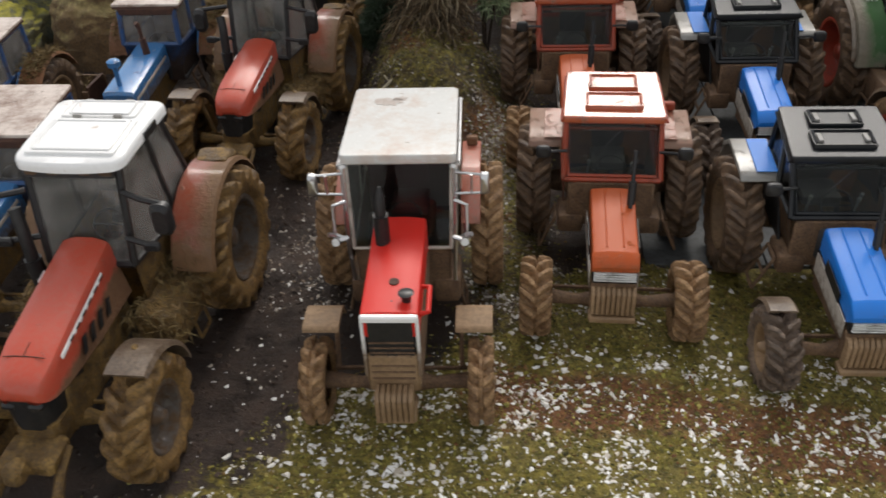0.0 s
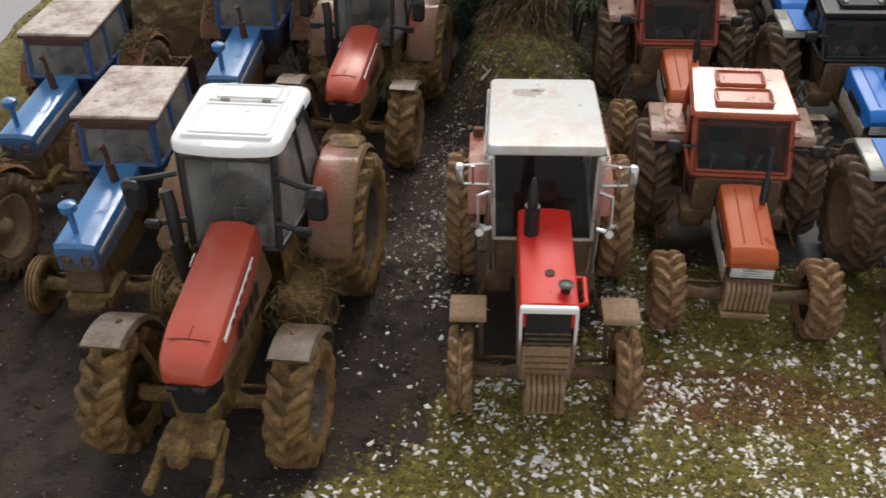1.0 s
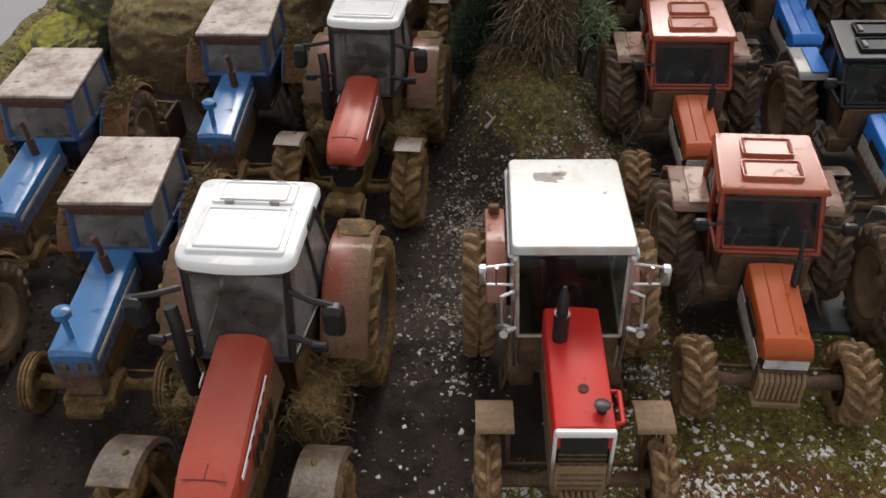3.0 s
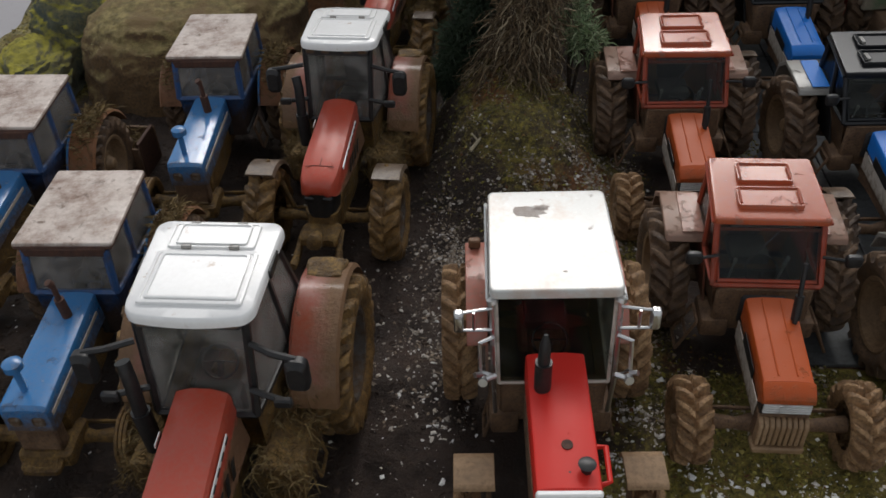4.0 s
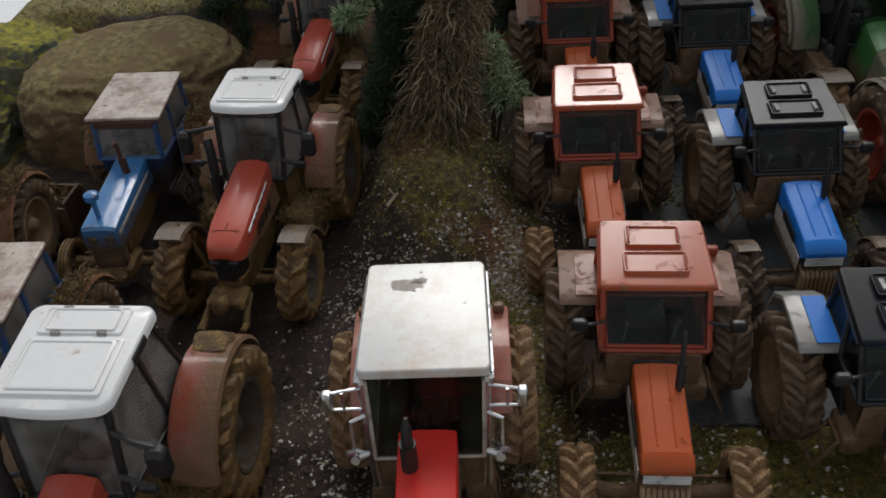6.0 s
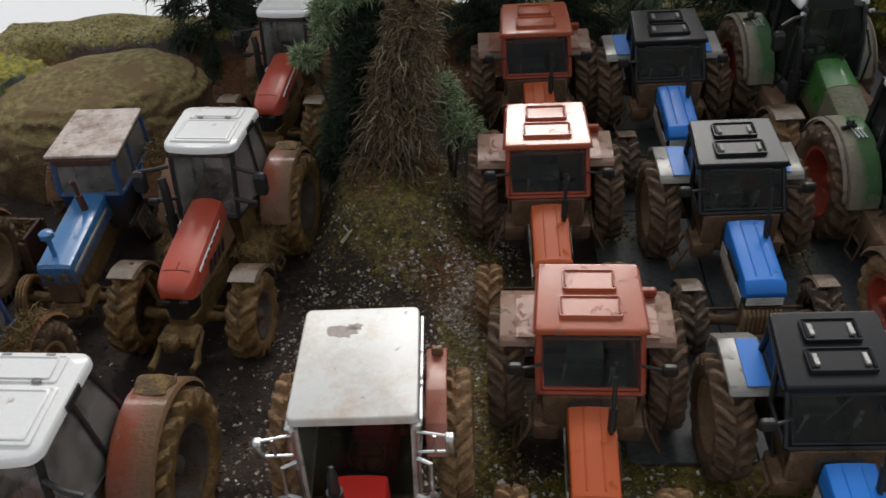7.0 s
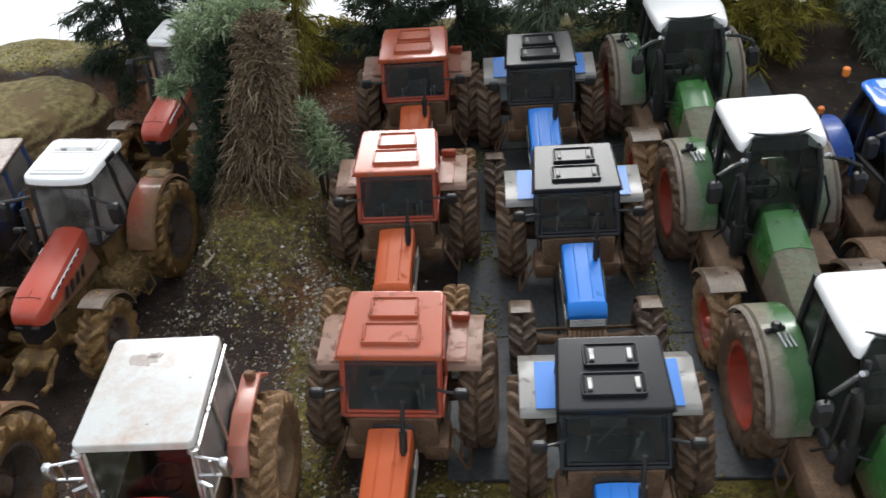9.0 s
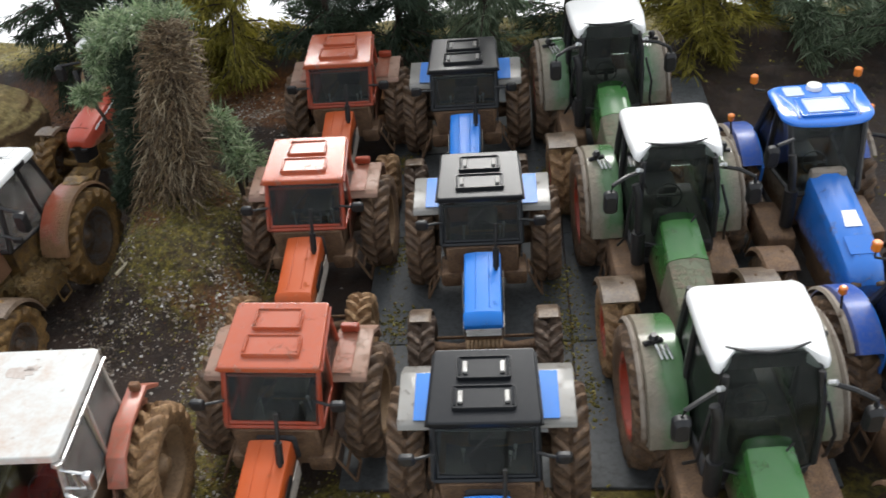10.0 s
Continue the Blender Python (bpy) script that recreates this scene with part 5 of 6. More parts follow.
    part("cab_floor", boxes((-0.6, 0.6, -1.5, 0.15, 0.95, 1.05), bev=0.02), M["interior"], t)
    part("cab_lower_panel", boxes((-0.62, 0.62, -1.45, 0.1, 1.0, 1.3), bev=0.05), M["interior"], t)
    seat_and_wheel(t, -0.45, 1.5, M["interior"])
    return t


def modern_blue_tractor():
    """Blue tractor with a blue panelled roof and orange beacons."""
    t = tagged(new("model_tractor"), "bright blue model tractor with blue roof and orange beacons", "tractor", "parked model tractors")
    wheel_pair(t, 0, 0.92, 0.86, 0.48, 0.52, 0.22, M["tyre"], M["rim_mud"], 18)
    wheel_pair(t, -2.75, 1.0, 0.66, 0.44, 0.38, 0.14, M["tyre"], M["rim_mud"], 17)
    underbody(t, -3.3, 0.2, M["mud"], 0.66, 0.5, 1.2, -2.75, 0.8, 0.64, 0.9, 0.85)
    bonnet(t, [(-3.42, 1.2, 1.4, 0.18, 0.18, 0.02), (-3.34, 1.16, 1.5, 0.25, 0.24, 0.03), (-3.15, 1.14, 1.6, 0.3, 0.28, 0.04), (-2.5, 1.12, 1.77, 0.33, 0.29, 0.05), (-1.5, 1.12, 1.93, 0.36, 0.3, 0.05)], M["blue_modern"], "glossy blue bonnet", 0.1)
    bm = bmesh.new()
    slab(bm, [(-0.11, -2.6, 1.8), (0.13, -2.6, 1.8), (0.12, -2.3, 1.856), (-0.08, -2.3, 1.856)], 0.006)
    part("bonnet_emblem", bm, M["white_clean"], t, "white emblem patch")
    bm = bmesh.new()
    loft(bm, [[(x, y, z) for x, z in ((-w, 0.7), (w, 0.7), (w, 1.2), (-w, 1.2))] for y, w in ((-3.43, 0.18), (-3.34, 0.26), (-2.8, 0.32))])
    part("grille", bm, M["dusty"], t, "dust-coated grille")
    part("cowl", boxes((-0.28, 0.28, -1.56, -1.36, 1.5, 2.02), bev=0.09, seg=2), M["dusty"], t, "dusty grey cowl behind the bonnet")
    bm = bmesh.new()
    slab(bm, [(-0.17, -3.05, 1.668), (0.17, -3.05, 1.668), (0.18, -2.75, 1.746), (-0.18, -2.75, 1.746)], 0.008)
    part("bonnet_panel", bm, M["blue_modern"], t)
    for s in (-1, 1):
        part("headlamp", boxes((s * 0.15 - 0.08, s * 0.15 + 0.08, -3.42, -3.3, 1.36, 1.44), bev=0.03), M["lamp_dirty"], t)
        bm = bmesh.new()
        arc_fender(bm, s * 0.76, s * 1.26, -2.75, 0.66, 0.77, -72, 18, 0.035, 0.05, 10)
        part("front_mudguard", bm, M["mud"], t, "mud-coated front mudguard")
        part("mudguard_bracket", tubes([([(s * 0.6, -2.65, 0.7), (s * 0.8, -2.6, 1.25), (s * 0.95, -2.6, 1.42)], 0.04)], 6), M["mud"], t)
        bm = bmesh.new()
        arc_fender(bm, s * 0.66, s * 1.03, 0, 0.86, 0.98, -75, 42, 0.04, 0.08, 14)
        part("rear_mudguard", bm, M["guard_blue"], t)
        bm = bmesh.new()
        arc_fender(bm, s * 1.03, s * 1.13, 0, 0.86, 0.97, -65, 40, 0.03, 0.04, 14)
        part("mudguard_extension", bm, M["dusty"], t)
        bm = bmesh.new()
        yz = [(-0.96 * math.sin(radians(a)), 0.86 + 0.96 * math.cos(radians(a))) for a in range(-75, 46, 15)]
        profile(bm, yz + [(-0.6, 0.8), (0.6, 0.8)], s * 0.66, s * 0.7, 0)
        part("inner_mudguard", bm, M["blue_modern"], t)
        bm = boxes((s * 0.66 - 0.24, s * 0.66 + 0.24, -1.9, -0.95, 0.55, 1.1), bev=0.06, seg=2)
        lumps(bm, 0.035, 0.25, 1)
        part("fuel_tank", bm, M["mud"], t)
        steps(t, s * 0.88, -1.15, 0.35, 0.95, M["mud"], s)
        part("mirror_arm", tubes([([(s * 0.56, -1.35, 2.5), (s * 0.85, -1.5, 2.5)], 0.03)], 6), M["dark"], t)
        bm = bmesh.new()
        loft(bm, [[(s * 0.9 + px * k, -1.5 + d, 2.32 + pz * k) for px, pz in rrect(0.2, 0.36, 0.08)] for d, k in ((-0.09, 0.7), (-0.04, 1), (0.03, 1))])
        part("mirror", bm, M["dark"], t)
        stalk = part("lamp_stalk", tubes([([(s * 1.06, -0.05, 1.8), (s * 1.1, -0.05, 2.1)], 0.018)], 6), M["dark"], t)
        part("marker_lamp", tubes([([(s * 1.1, -0.05, 2.08), (s * 1.1, -0.05, 2.1), (s * 1.1, -0.05, 2.18), (s * 1.1, -0.05, 2.2)], [0.04, 0.055, 0.055, 0.03])], 10), M["amber"], stalk, "orange marker lamp")
        post = part("beacon_post", tubes([([(s * 0.62, -0.05, 2.58), (s * 0.78, 0.02, 2.58), (s * 0.8, 0.02, 2.7)], 0.018)], 6), M["dark"], t)
        part("beacon", tubes([([(s * 0.8, 0.02, 2.7), (s * 0.8, 0.02, 2.72), (s * 0.8, 0.02, 2.82), (s * 0.8, 0.02, 2.835)], [0.055, 0.062, 0.06, 0.045])], 12), M["amber"], post, "orange warning beacon")
    part("exhaust", tubes([([(-0.56, -1.66, 1.15), (-0.57, -1.64, 1.8)], 0.1), ([(-0.57, -1.64, 1.8), (-0.6, -1.6, 2.2), (-0.62, -1.55, 2.36)], 0.06)], 10), M["dark"], t)
    cab(t, (0.48, 0.66, -1.5, 0.14, 1.6, 1.55), (0.55, 0.56, -1.08, -0.28, 2.62, 2.65), M["dark"], M["glass"], 0.045, 0.62, low=(0.5, 0.62, -1.45, 0.15, 0.95), panel=M["dusty"])
    rounded_roof(t, M["blue_roof"], 1.36, 1.4, -1.18, -0.2, 2.73, 2.75, 0.04, 0.08, bow=0.08, crisp=0.6)
    zr = lambda y: 2.735 + 0.02 * (y + 1.18)
    hatch(t, M["blue_roof"], -0.4, 0.4, -1.12, -0.62, zr, 0.015)
    # pale panels and ribs: the roof's white reflections painted in as colour
    hatch(t, M["blue_sheen"], -0.3, 0.3, -1.06, -0.68, lambda y: zr(y) + 0.008, 0.024)
    for s in (-1, 1):
        hatch(t, M["blue_sheen"], s * 0.34 - 0.14, s * 0.34 + 0.14, -0.56, -0.3, zr, 0.016)
        bm = bmesh.new()
        tube(bm, [(s * 0.44, -1.12, zr(-1.12) - 0.01), (s * 0.46, -0.8, zr(-0.8) - 0.004), (s * 0.56, -0.5, zr(-0.5) - 0.004)], 0.018, 6)
        part("roof_rib", bm, M["blue_sheen"], t)
    part("roof_dome", tubes([([(0, -0.36, 2.75), (0, -0.36, 2.81), (0, -0.36, 2.835)], [0.12, 0.11, 0.06])], 14), M["white_clean"], t, "white satellite receiver dome")
    part("cab_floor", boxes((-0.6, 0.6, -1.4, 0.15, 0.95, 1.05), bev=0.02), M["interior"], t)
    seat_and_wheel(t, -0.45, 1.45, M["interior"])
    return t


def place(ob, x, y, rz=0, z=0.0):
    ob.matrix_basis = at(x, y, z, rz)
    return ob


# ---- placing ----
E = place(square_white_tractor(), -0.71, 9.4, 1.5)
D = place(classic_tractor(M["orange"], M["orange_roof"], M["orange_frame"], M["orange_worn"], M["guard_orange"], M["orange_frame"], M["rim_mud"], M["tyre"], M["tyre_pale"], False, "orange-red model tractor with square cab and two roof hatches"), 1.9, 10.55, -2)
copy_thing(D, at(1.6, 14.53, 0, 0))
copy_thing(D, at(1.6, 18.35, 0, 1))
C = place(classic_tractor(M["blue"], M["black"], M["black"], M["blue"], M["grey"], M["dark"], M["rim_mud"], M["tyre"], M["tyre_grey"], True, "blue model tractor with glossy black square cab", 0.96), 4.51, 9.73, 0.4)
copy_thing(C, at(4.38, 14.02, 0, 1))
copy_thing(C, at(4.0, 18.05, 0, 1))
F = place(modern_red_tractor(), -4.09, 8.93, -2)
# the two behind stand nose-up and are a size smaller
nose_up = Matrix.Rotation(radians(-3.5), 4, "X") @ Matrix.Scale(0.9, 4)
copy_thing(F, at(-3.43, 14.3, 0, -4) @ nose_up)
copy_thing(F, at(-3.12, 19.2, 0, -5) @ Matrix.Rotation(radians(-3.5), 4, "X") @ Matrix.Scale(0.84, 4))
G = place(old_blue_tractor(), -6.26, 10.6, 0)
copy_thing(G, at(-5.7, 15.07, 0, 0))
copy_thing(G, at(-8.16, 13.1, 0, -0.5))
copy_thing(G, at(-8.75, 8.9, 0, -3))
B = place(modern_green_tractor(), 7.53, 10.42, 3)
copy_thing(B, at(7.18, 14.47, 0, 3))
copy_thing(B, at(6.6, 18.4, 0, 3))
A = place(modern_blue_tractor(), 10.06, 11.1, 4)
copy_thing(A, at(9.52, 15.25, 0, 3))

# ---- ground ----
def bell(x, y, cx, cy, rx, ry, p=1.0):
    return math.exp(-(((x - cx) / rx) ** 2 + ((y - cy) / ry) ** 2) ** p)


def paved(x, y):
    return 2.42 < x < 9.0 and 9.6 < y < 20.4


def height(x, y):
    """Ground level: mossy mound, banks at the rim, ruts and small lumps."""
    h = 0.05 * noise.noise(Vector((x * 0.8, y * 0.8, 3))) + 0.025 * noise.noise(Vector((x * 3.1, y * 3.1, 7)))
    h += 1.3 * bell(x, y, -0.95, 14.6, 1.18, 2.0, 1.9) * (1 + 0.25 * noise.noise(Vector((x * 1.3, y * 1.3, 1))))
    h += bell(x, y, -0.9, 14.4, 1.3, 2.3, 2) * (0.14 * noise.noise(Vector((x * 2.2, y * 2.2, 15))) + 0.08 * noise.noise(Vector((x * 5.5, y * 5.5, 16))))
    back = ramp01(y, 20.6, 21.5)
    left = ramp01(-x, 9.6, 10.6)
    h += 0.62 * max(back, left) * (1 + 0.3 * noise.noise(Vector((x * 0.9, y * 0.9, 5))))
    h += 0.25 * bell(x, y, 0.35, 12.9, 0.5, 0.9)
    # soft rises on the muddy lane
    for y0 in (10.0, 15.3):
        h += 0.18 * ramp01(y0 + 3.6 - y, 0, 1.6) * ramp01(y, y0, y0 + 1.2) * ramp01(x, -5.4, -4.6) * ramp01(-x, 1.9, 2.6)
    if paved(x, y):
        h = -0.09
    return h


def zones(x, y):
    """Shares of moss, rusty debris and grit at a place."""
    n = noise.noise(Vector((x * 1.1, y * 1.1, 11))) + 0.5 * noise.noise(Vector((x * 3.3, y * 3.3, 12)))
    front = ramp01((x + 2.7) - (y - 5.9) * 1.25 + 0.9 * n, -0.5, 0.6) * (1 - ramp01(y, 9.0, 10.5))
    side = bell(x, y, 0.45, 11.5, 0.75, 4.5, 2)
    hill = bell(x, y, -0.85, 14.6, 1.35, 2.4, 2)
    rim = max(ramp01(-x, 8.6, 9.6), ramp01(y, 21.0, 21.6))
    moss = min(1, max(front, side * 0.6, hill * (0.62 + 0.45 * n), rim, 0.25 if x > 5 else 0))
    rust = min(1, 1.15 * bell(x, y, 1.5, 7.0, 1.5, 0.5) + 1.1 * bell(x, y, 3.9, 6.4, 1.1, 0.6) + 0.9 * bell(x, y, 0.35, 12.9, 0.55, 0.8) + 0.75 * max(side, hill) * ramp01(n, -0.1, 0.5) + 0.7 * ramp01(y, 18.6, 19.4) * (1 - ramp01(y, 20.8, 21.4)) * ramp01(6.5 - x, 0, 3))
    grit = min(1, 0.85 * front + 0.95 * bell(x, y, -1.95, 11.4, 0.55, 1.9) + 0.3 * bell(x, y, -2.2, 8.2, 0.5, 2.0) + 0.55 * side + 0.12 * hill * ramp01(n, -0.1, 0.4) + 0.95 * bell(x, y, -0.2, 12.5, 0.9, 0.7) + 0.6 * bell(x, y, -0.9, 19.6, 1.2, 0.8) + 0.06)
    return moss, rust, grit


M["ground"], nt, p = nodes_of("earth_moss_and_mud")
zone = nt.nodes.new("ShaderNodeAttribute")
zone.attribute_name = "zone"
sep = nt.nodes.new("ShaderNodeSeparateColor")
nt.links.new(zone.outputs["Color"], sep.inputs[0])
n1, n2, n3 = noise_node(nt, 0.55, 8, 0.65), noise_node(nt, 0.11, 8, 0.7), noise_node(nt, 0.035, 5, 0.7)
mudc = mixc(nt, ramp(nt, n1.outputs[0], 0.38, 0.66).outputs[0], (0.022, 0.013, 0.01), (0.07, 0.042, 0.03))
mossc = mixc(nt, ramp(nt, n2.outputs[0], 0.36, 0.66).outputs[0], (0.06, 0.05, 0.008), (0.33, 0.26, 0.045))
mossc = mixc(nt, mathn(nt, "MULTIPLY", ramp(nt, n1.outputs[0], 0.5, 0.72).outputs[0], 0.7), mossc, (0.14, 0.095, 0.035))
rustc = mixc(nt, ramp(nt, n2.outputs[0], 0.4, 0.65).outputs[0], (0.1, 0.036, 0.012), (0.27, 0.11, 0.032))
m1 = ramp(nt, mathn(nt, "ADD", sep.outputs[0], mathn(nt, "SUBTRACT", n2.outputs[0], 0.5)), 0.35, 0.65)
c = mixc(nt, m1.outputs[0], mudc, mossc)
m2 = ramp(nt, mathn(nt, "ADD", sep.outputs[1], mathn(nt, "SUBTRACT", n1.outputs[0], 0.5)), 0.35, 0.7)
c = mixc(nt, m2.outputs[0], c, rustc)
c = mixc(nt, mathn(nt, "MULTIPLY", ramp(nt, n3.outputs[0], 0.55, 0.7).outputs[0], 0.35), c, (0.14, 0.12, 0.07))
nt.links.new(c, p.inputs["Base Color"])
nt.links.new(ramp(nt, n1.outputs[0], 0.4, 0.62, (0.38, 0.38, 0.38, 1), (0.85, 0.85, 0.85, 1)).outputs[0], p.inputs["Roughness"])
bump(nt, p, mathn(nt, "ADD", n2.outputs[0], mathn(nt, "MULTIPLY", n3.outputs[0], 0.6)), 0.08, 1.0)

bm = bmesh.new()
NX, NY = 250, 200
X0, X1, Y0, Y1 = -11.0, 16.0, 1.0, 22.6
lay = bm.loops.layers.float_color.new("zone")
vs = [[bm.verts.new((X0 + (X1 - X0) * i / NX, Y0 + (Y1 - Y0) * j / NY, height(X0 + (X1 - X0) * i / NX, Y0 + (Y1 - Y0) * j / NY))) for i in range(NX + 1)] for j in range(NY + 1)]
zs = {v: zones(v.co.x, v.co.y) for row in vs for v in row}
for j in range(NY):
    for i in range(NX):
        f = bm.faces.new((vs[j][i], vs[j][i + 1], vs[j + 1][i + 1], vs[j + 1][i]))
        for l in f.loops:
            l[lay] = (*zs[l.vert], 1)
low = [bm.verts.new((v.co.x, v.co.y, -0.9)) for v in vs[-1]]
for i in range(NX):
    bm.faces.new((vs[-1][i], vs[-1][i + 1], low[i + 1], low[i]))
low = [bm.verts.new((row[0].co.x, row[0].co.y, -0.9)) for row in vs]
for j in range(NY):
    bm.faces.new((vs[j][0], vs[j + 1][0], low[j + 1], low[j]))
tagged(part("ground", bm, M["ground"], sharp=180), "dark mud and yellow-green moss of the diorama ground", "ground", kind="structure")

# white table and grey cloth beyond the diorama
M["table"] = paint("white_table", (0.82, 0.82, 0.82), 0.5, 0, 0, 0.03, 0.1, dust=0.02)

tagged(part("display_table", boxes((-40, 40, -6, 62, -1.1, -0.9), bev=0), M["table"]), "white display table under the diorama", "table", kind="structure")
M["cloth"] = paint("grey_cloth", (0.33, 0.32, 0.33), 0.8, 0, 0, 0.15, 0.0, dust=0.1)
tagged(part("table_cloth", boxes((-30, -11.3, -5, 23.4, -0.89, -0.8), (-11.3, -6.2, 22.75, 24.6, -0.89, -0.8), bev=0.02), M["cloth"]), "grey cloth spread on the table", "cloth", kind="structure")

# paving slabs
M["slab"] = earthy("dark_wet_concrete", ((0.075, 0.08, 0.083), (0.11, 0.115, 0.118), (0.05, 0.05, 0.048)), 0.5, 0.85, 0.012, 0.6, 0.15)
bed = tagged(part("pavement", boxes((2.4, 9.05, 9.55, 20.45, -0.2, -0.06), bev=0.01), M["rust"]), "dark grey concrete paving under the tractors", "pavement", kind="structure")
slab_bm = boxes((-0.815, 0.815, -1.34, 1.34, -0.08, 0.0), bev=0.012)
first = None
for i in range(4):
    for j in range(4):
        m = at(3.25 + 1.65 * i, 10.95 + 2.7 * j, random.uniform(-0.012, 0.0), random.uniform(-0.3, 0.3))
        if first is None:
            first = part("slab", slab_bm, M["slab"], bed)
            first.matrix_basis = m
        else:
            again("slab", first, bed, m)


# ---- loose grit, crumbs and moss: far too many to count ----
rng = np.random.default_rng(5)
CHIP = [(-1, -1, -0.6), (1, -0.8, -0.6), (0.9, 1, -0.6), (-0.9, 0.9, -0.6), (-0.5, -0.6, 0.6), (0.6, -0.4, 0.5), (0.4, 0.6, 0.7), (-0.5, 0.4, 0.5)]
CHIP_F = [(0, 3, 2, 1), (4, 5, 6, 7), (0, 1, 5, 4), (1, 2, 6, 5), (2, 3, 7, 6), (3, 0, 4, 7)]


def scatter(count, area, weight, lo, hi, flat=1.0, sink=0.2, power=2.2):
    """Chips strewn over an area (x0, x1, y0, y1), kept by weight(x, y)."""
    vs, fs = [], []
    base = np.array(CHIP)
    tries = 0
    while len(fs) < count * 6 and tries < count * 40:
        tries += 1
        x, y = rng.uniform(area[0], area[1]), rng.uniform(area[2], area[3])
        if rng.random() > weight(x, y):
            continue
        s = lo + (hi - lo) * rng.random() ** power
        a = rng.uniform(0, 6.28)
        p = base * (1 + rng.uniform(-0.6, 0.45, (8, 3))) * np.array([s, s * rng.uniform(0.3, 1.0), s * flat * rng.uniform(0.5, 1)]) / 2
        tx = rng.uniform(-0.8, 0.8)
        p = p @ np.array([[1, 0, 0], [0, math.cos(tx), math.sin(tx)], [0, -math.sin(tx), math.cos(tx)]])
        p = p @ np.array([[math.cos(a), math.sin(a), 0], [-math.sin(a), math.cos(a), 0], [0, 0, 1]])
        z = 0.0 if paved(x, y) else height(x, y)
        k = len(vs)
        vs.extend(p + np.array([x, y, z + s * flat * (0.3 - sink)]))
        fs.extend([tuple(k + i for i in f) for f in CHIP_F])
    return vs, fs


M["chips"] = island_mat("pale_grit", ((0.85, 0.83, 0.8), (0.88, 0.87, 0.85), (0.6, 0.53, 0.42), (0.9, 0.89, 0.88), (0.4, 0.33, 0.23)))
M["crumbs"] = island_mat("moss_crumbs", ((0.09, 0.08, 0.014), (0.32, 0.28, 0.05), (0.035, 0.03, 0.012), (0.5, 0.44, 0.12), (0.2, 0.11, 0.035), (0.16, 0.14, 0.024), (0.05, 0.045, 0.014)))
M["debris"] = island_mat("brown_debris", ((0.1, 0.04, 0.016), (0.26, 0.11, 0.034), (0.045, 0.025, 0.015), (0.33, 0.17, 0.07)))
grit_at = lambda x, y: 0.0 if paved(x, y) else zones(x, y)[2] ** 1.5 * (0.16 + 0.84 * ramp01(noise.noise(Vector((x * 1.9, y * 1.9, 21))) + 0.5 * noise.noise(Vector((x * 5.3, y * 5.3, 22))), -0.2, 0.5)) * (1 - 0.8 * ramp01(y, 7.1, 8.2) * ramp01(x, 0.9, 1.5))
stuff("pale_grit", *scatter(13000, (-4, 6, 3.5, 9.5), grit_at, 0.009, 0.1, 0.5, power=3.3), M["chips"], "scattered white and tan stone chips", "gravel")
M["lane_chips"] = island_mat("tan_grit", ((0.3, 0.25, 0.2), (0.6, 0.56, 0.5), (0.17, 0.12, 0.08), (0.4, 0.32, 0.24), (0.1, 0.075, 0.055), (0.22, 0.17, 0.12), (0.82, 0.8, 0.77)))
stuff("pale_grit", *scatter(11500, (-4, 3, 8.5, 21), grit_at, 0.012, 0.078, 0.7, power=2.4), M["lane_chips"], "tan and grey stone chips on the lane", "gravel")
stuff("pale_grit", *scatter(500, (-11, -2.5, 3.5, 13), lambda x, y: 0.6, 0.012, 0.045, 0.6), M["chips"], "few pale chips on dark mud", "gravel")
moss_at = lambda x, y: 0.0 if paved(x, y) else zones(x, y)[0]
stuff("moss", *scatter(19000, (-4, 6, 3.5, 9.5), moss_at, 0.016, 0.068, 0.9), M["crumbs"], "yellow-green crumbly moss", "moss")
stuff("moss", *scatter(6000, (-3.5, 3, 9, 20), moss_at, 0.02, 0.06, 0.8), M["crumbs"], "yellow-green crumbly moss", "moss")
stuff("moss", *scatter(4500, (-11, 16, 15, 22.5), lambda x, y: moss_at(x, y) * (0 if -8 < x < 0 and y < 20 else 1), 0.03, 0.09, 0.8), M["crumbs"], "yellow-green crumbly moss on the banks", "moss")
stuff("mound_litter", *scatter(3500, (-2.6, 0.9, 12.2, 16.6), lambda x, y: bell(x, y, -0.9, 14.3, 1.4, 2.2, 2), 0.015, 0.06, 0.5), island_mat("mound_litter", ((0.1, 0.075, 0.04), (0.3, 0.25, 0.16), (0.05, 0.036, 0.022), (0.2, 0.18, 0.06), (0.14, 0.09, 0.05))), "brown and straw-coloured litter on the mound", "debris")
stuff("brown_debris", *scatter(4200, (-3, 12, 4, 21), lambda x, y: 0.0 if paved(x, y) else zones(x, y)[1], 0.02, 0.07, 0.7), M["debris"], "rust-brown crumbs and bark debris", "debris")
stuff("mud_crumbs", *scatter(6500, (-10, -1.4, 3.5, 20), lambda x, y: 1 - moss_at(x, y), 0.02, 0.1, 0.5, 0.1), island_mat("mud_crumbs", ((0.028, 0.017, 0.012), (0.075, 0.046, 0.03), (0.04, 0.026, 0.019))), "dark clods on the muddy lane", "mud")
rnd = random.Random(91)
vs, fs = [], []
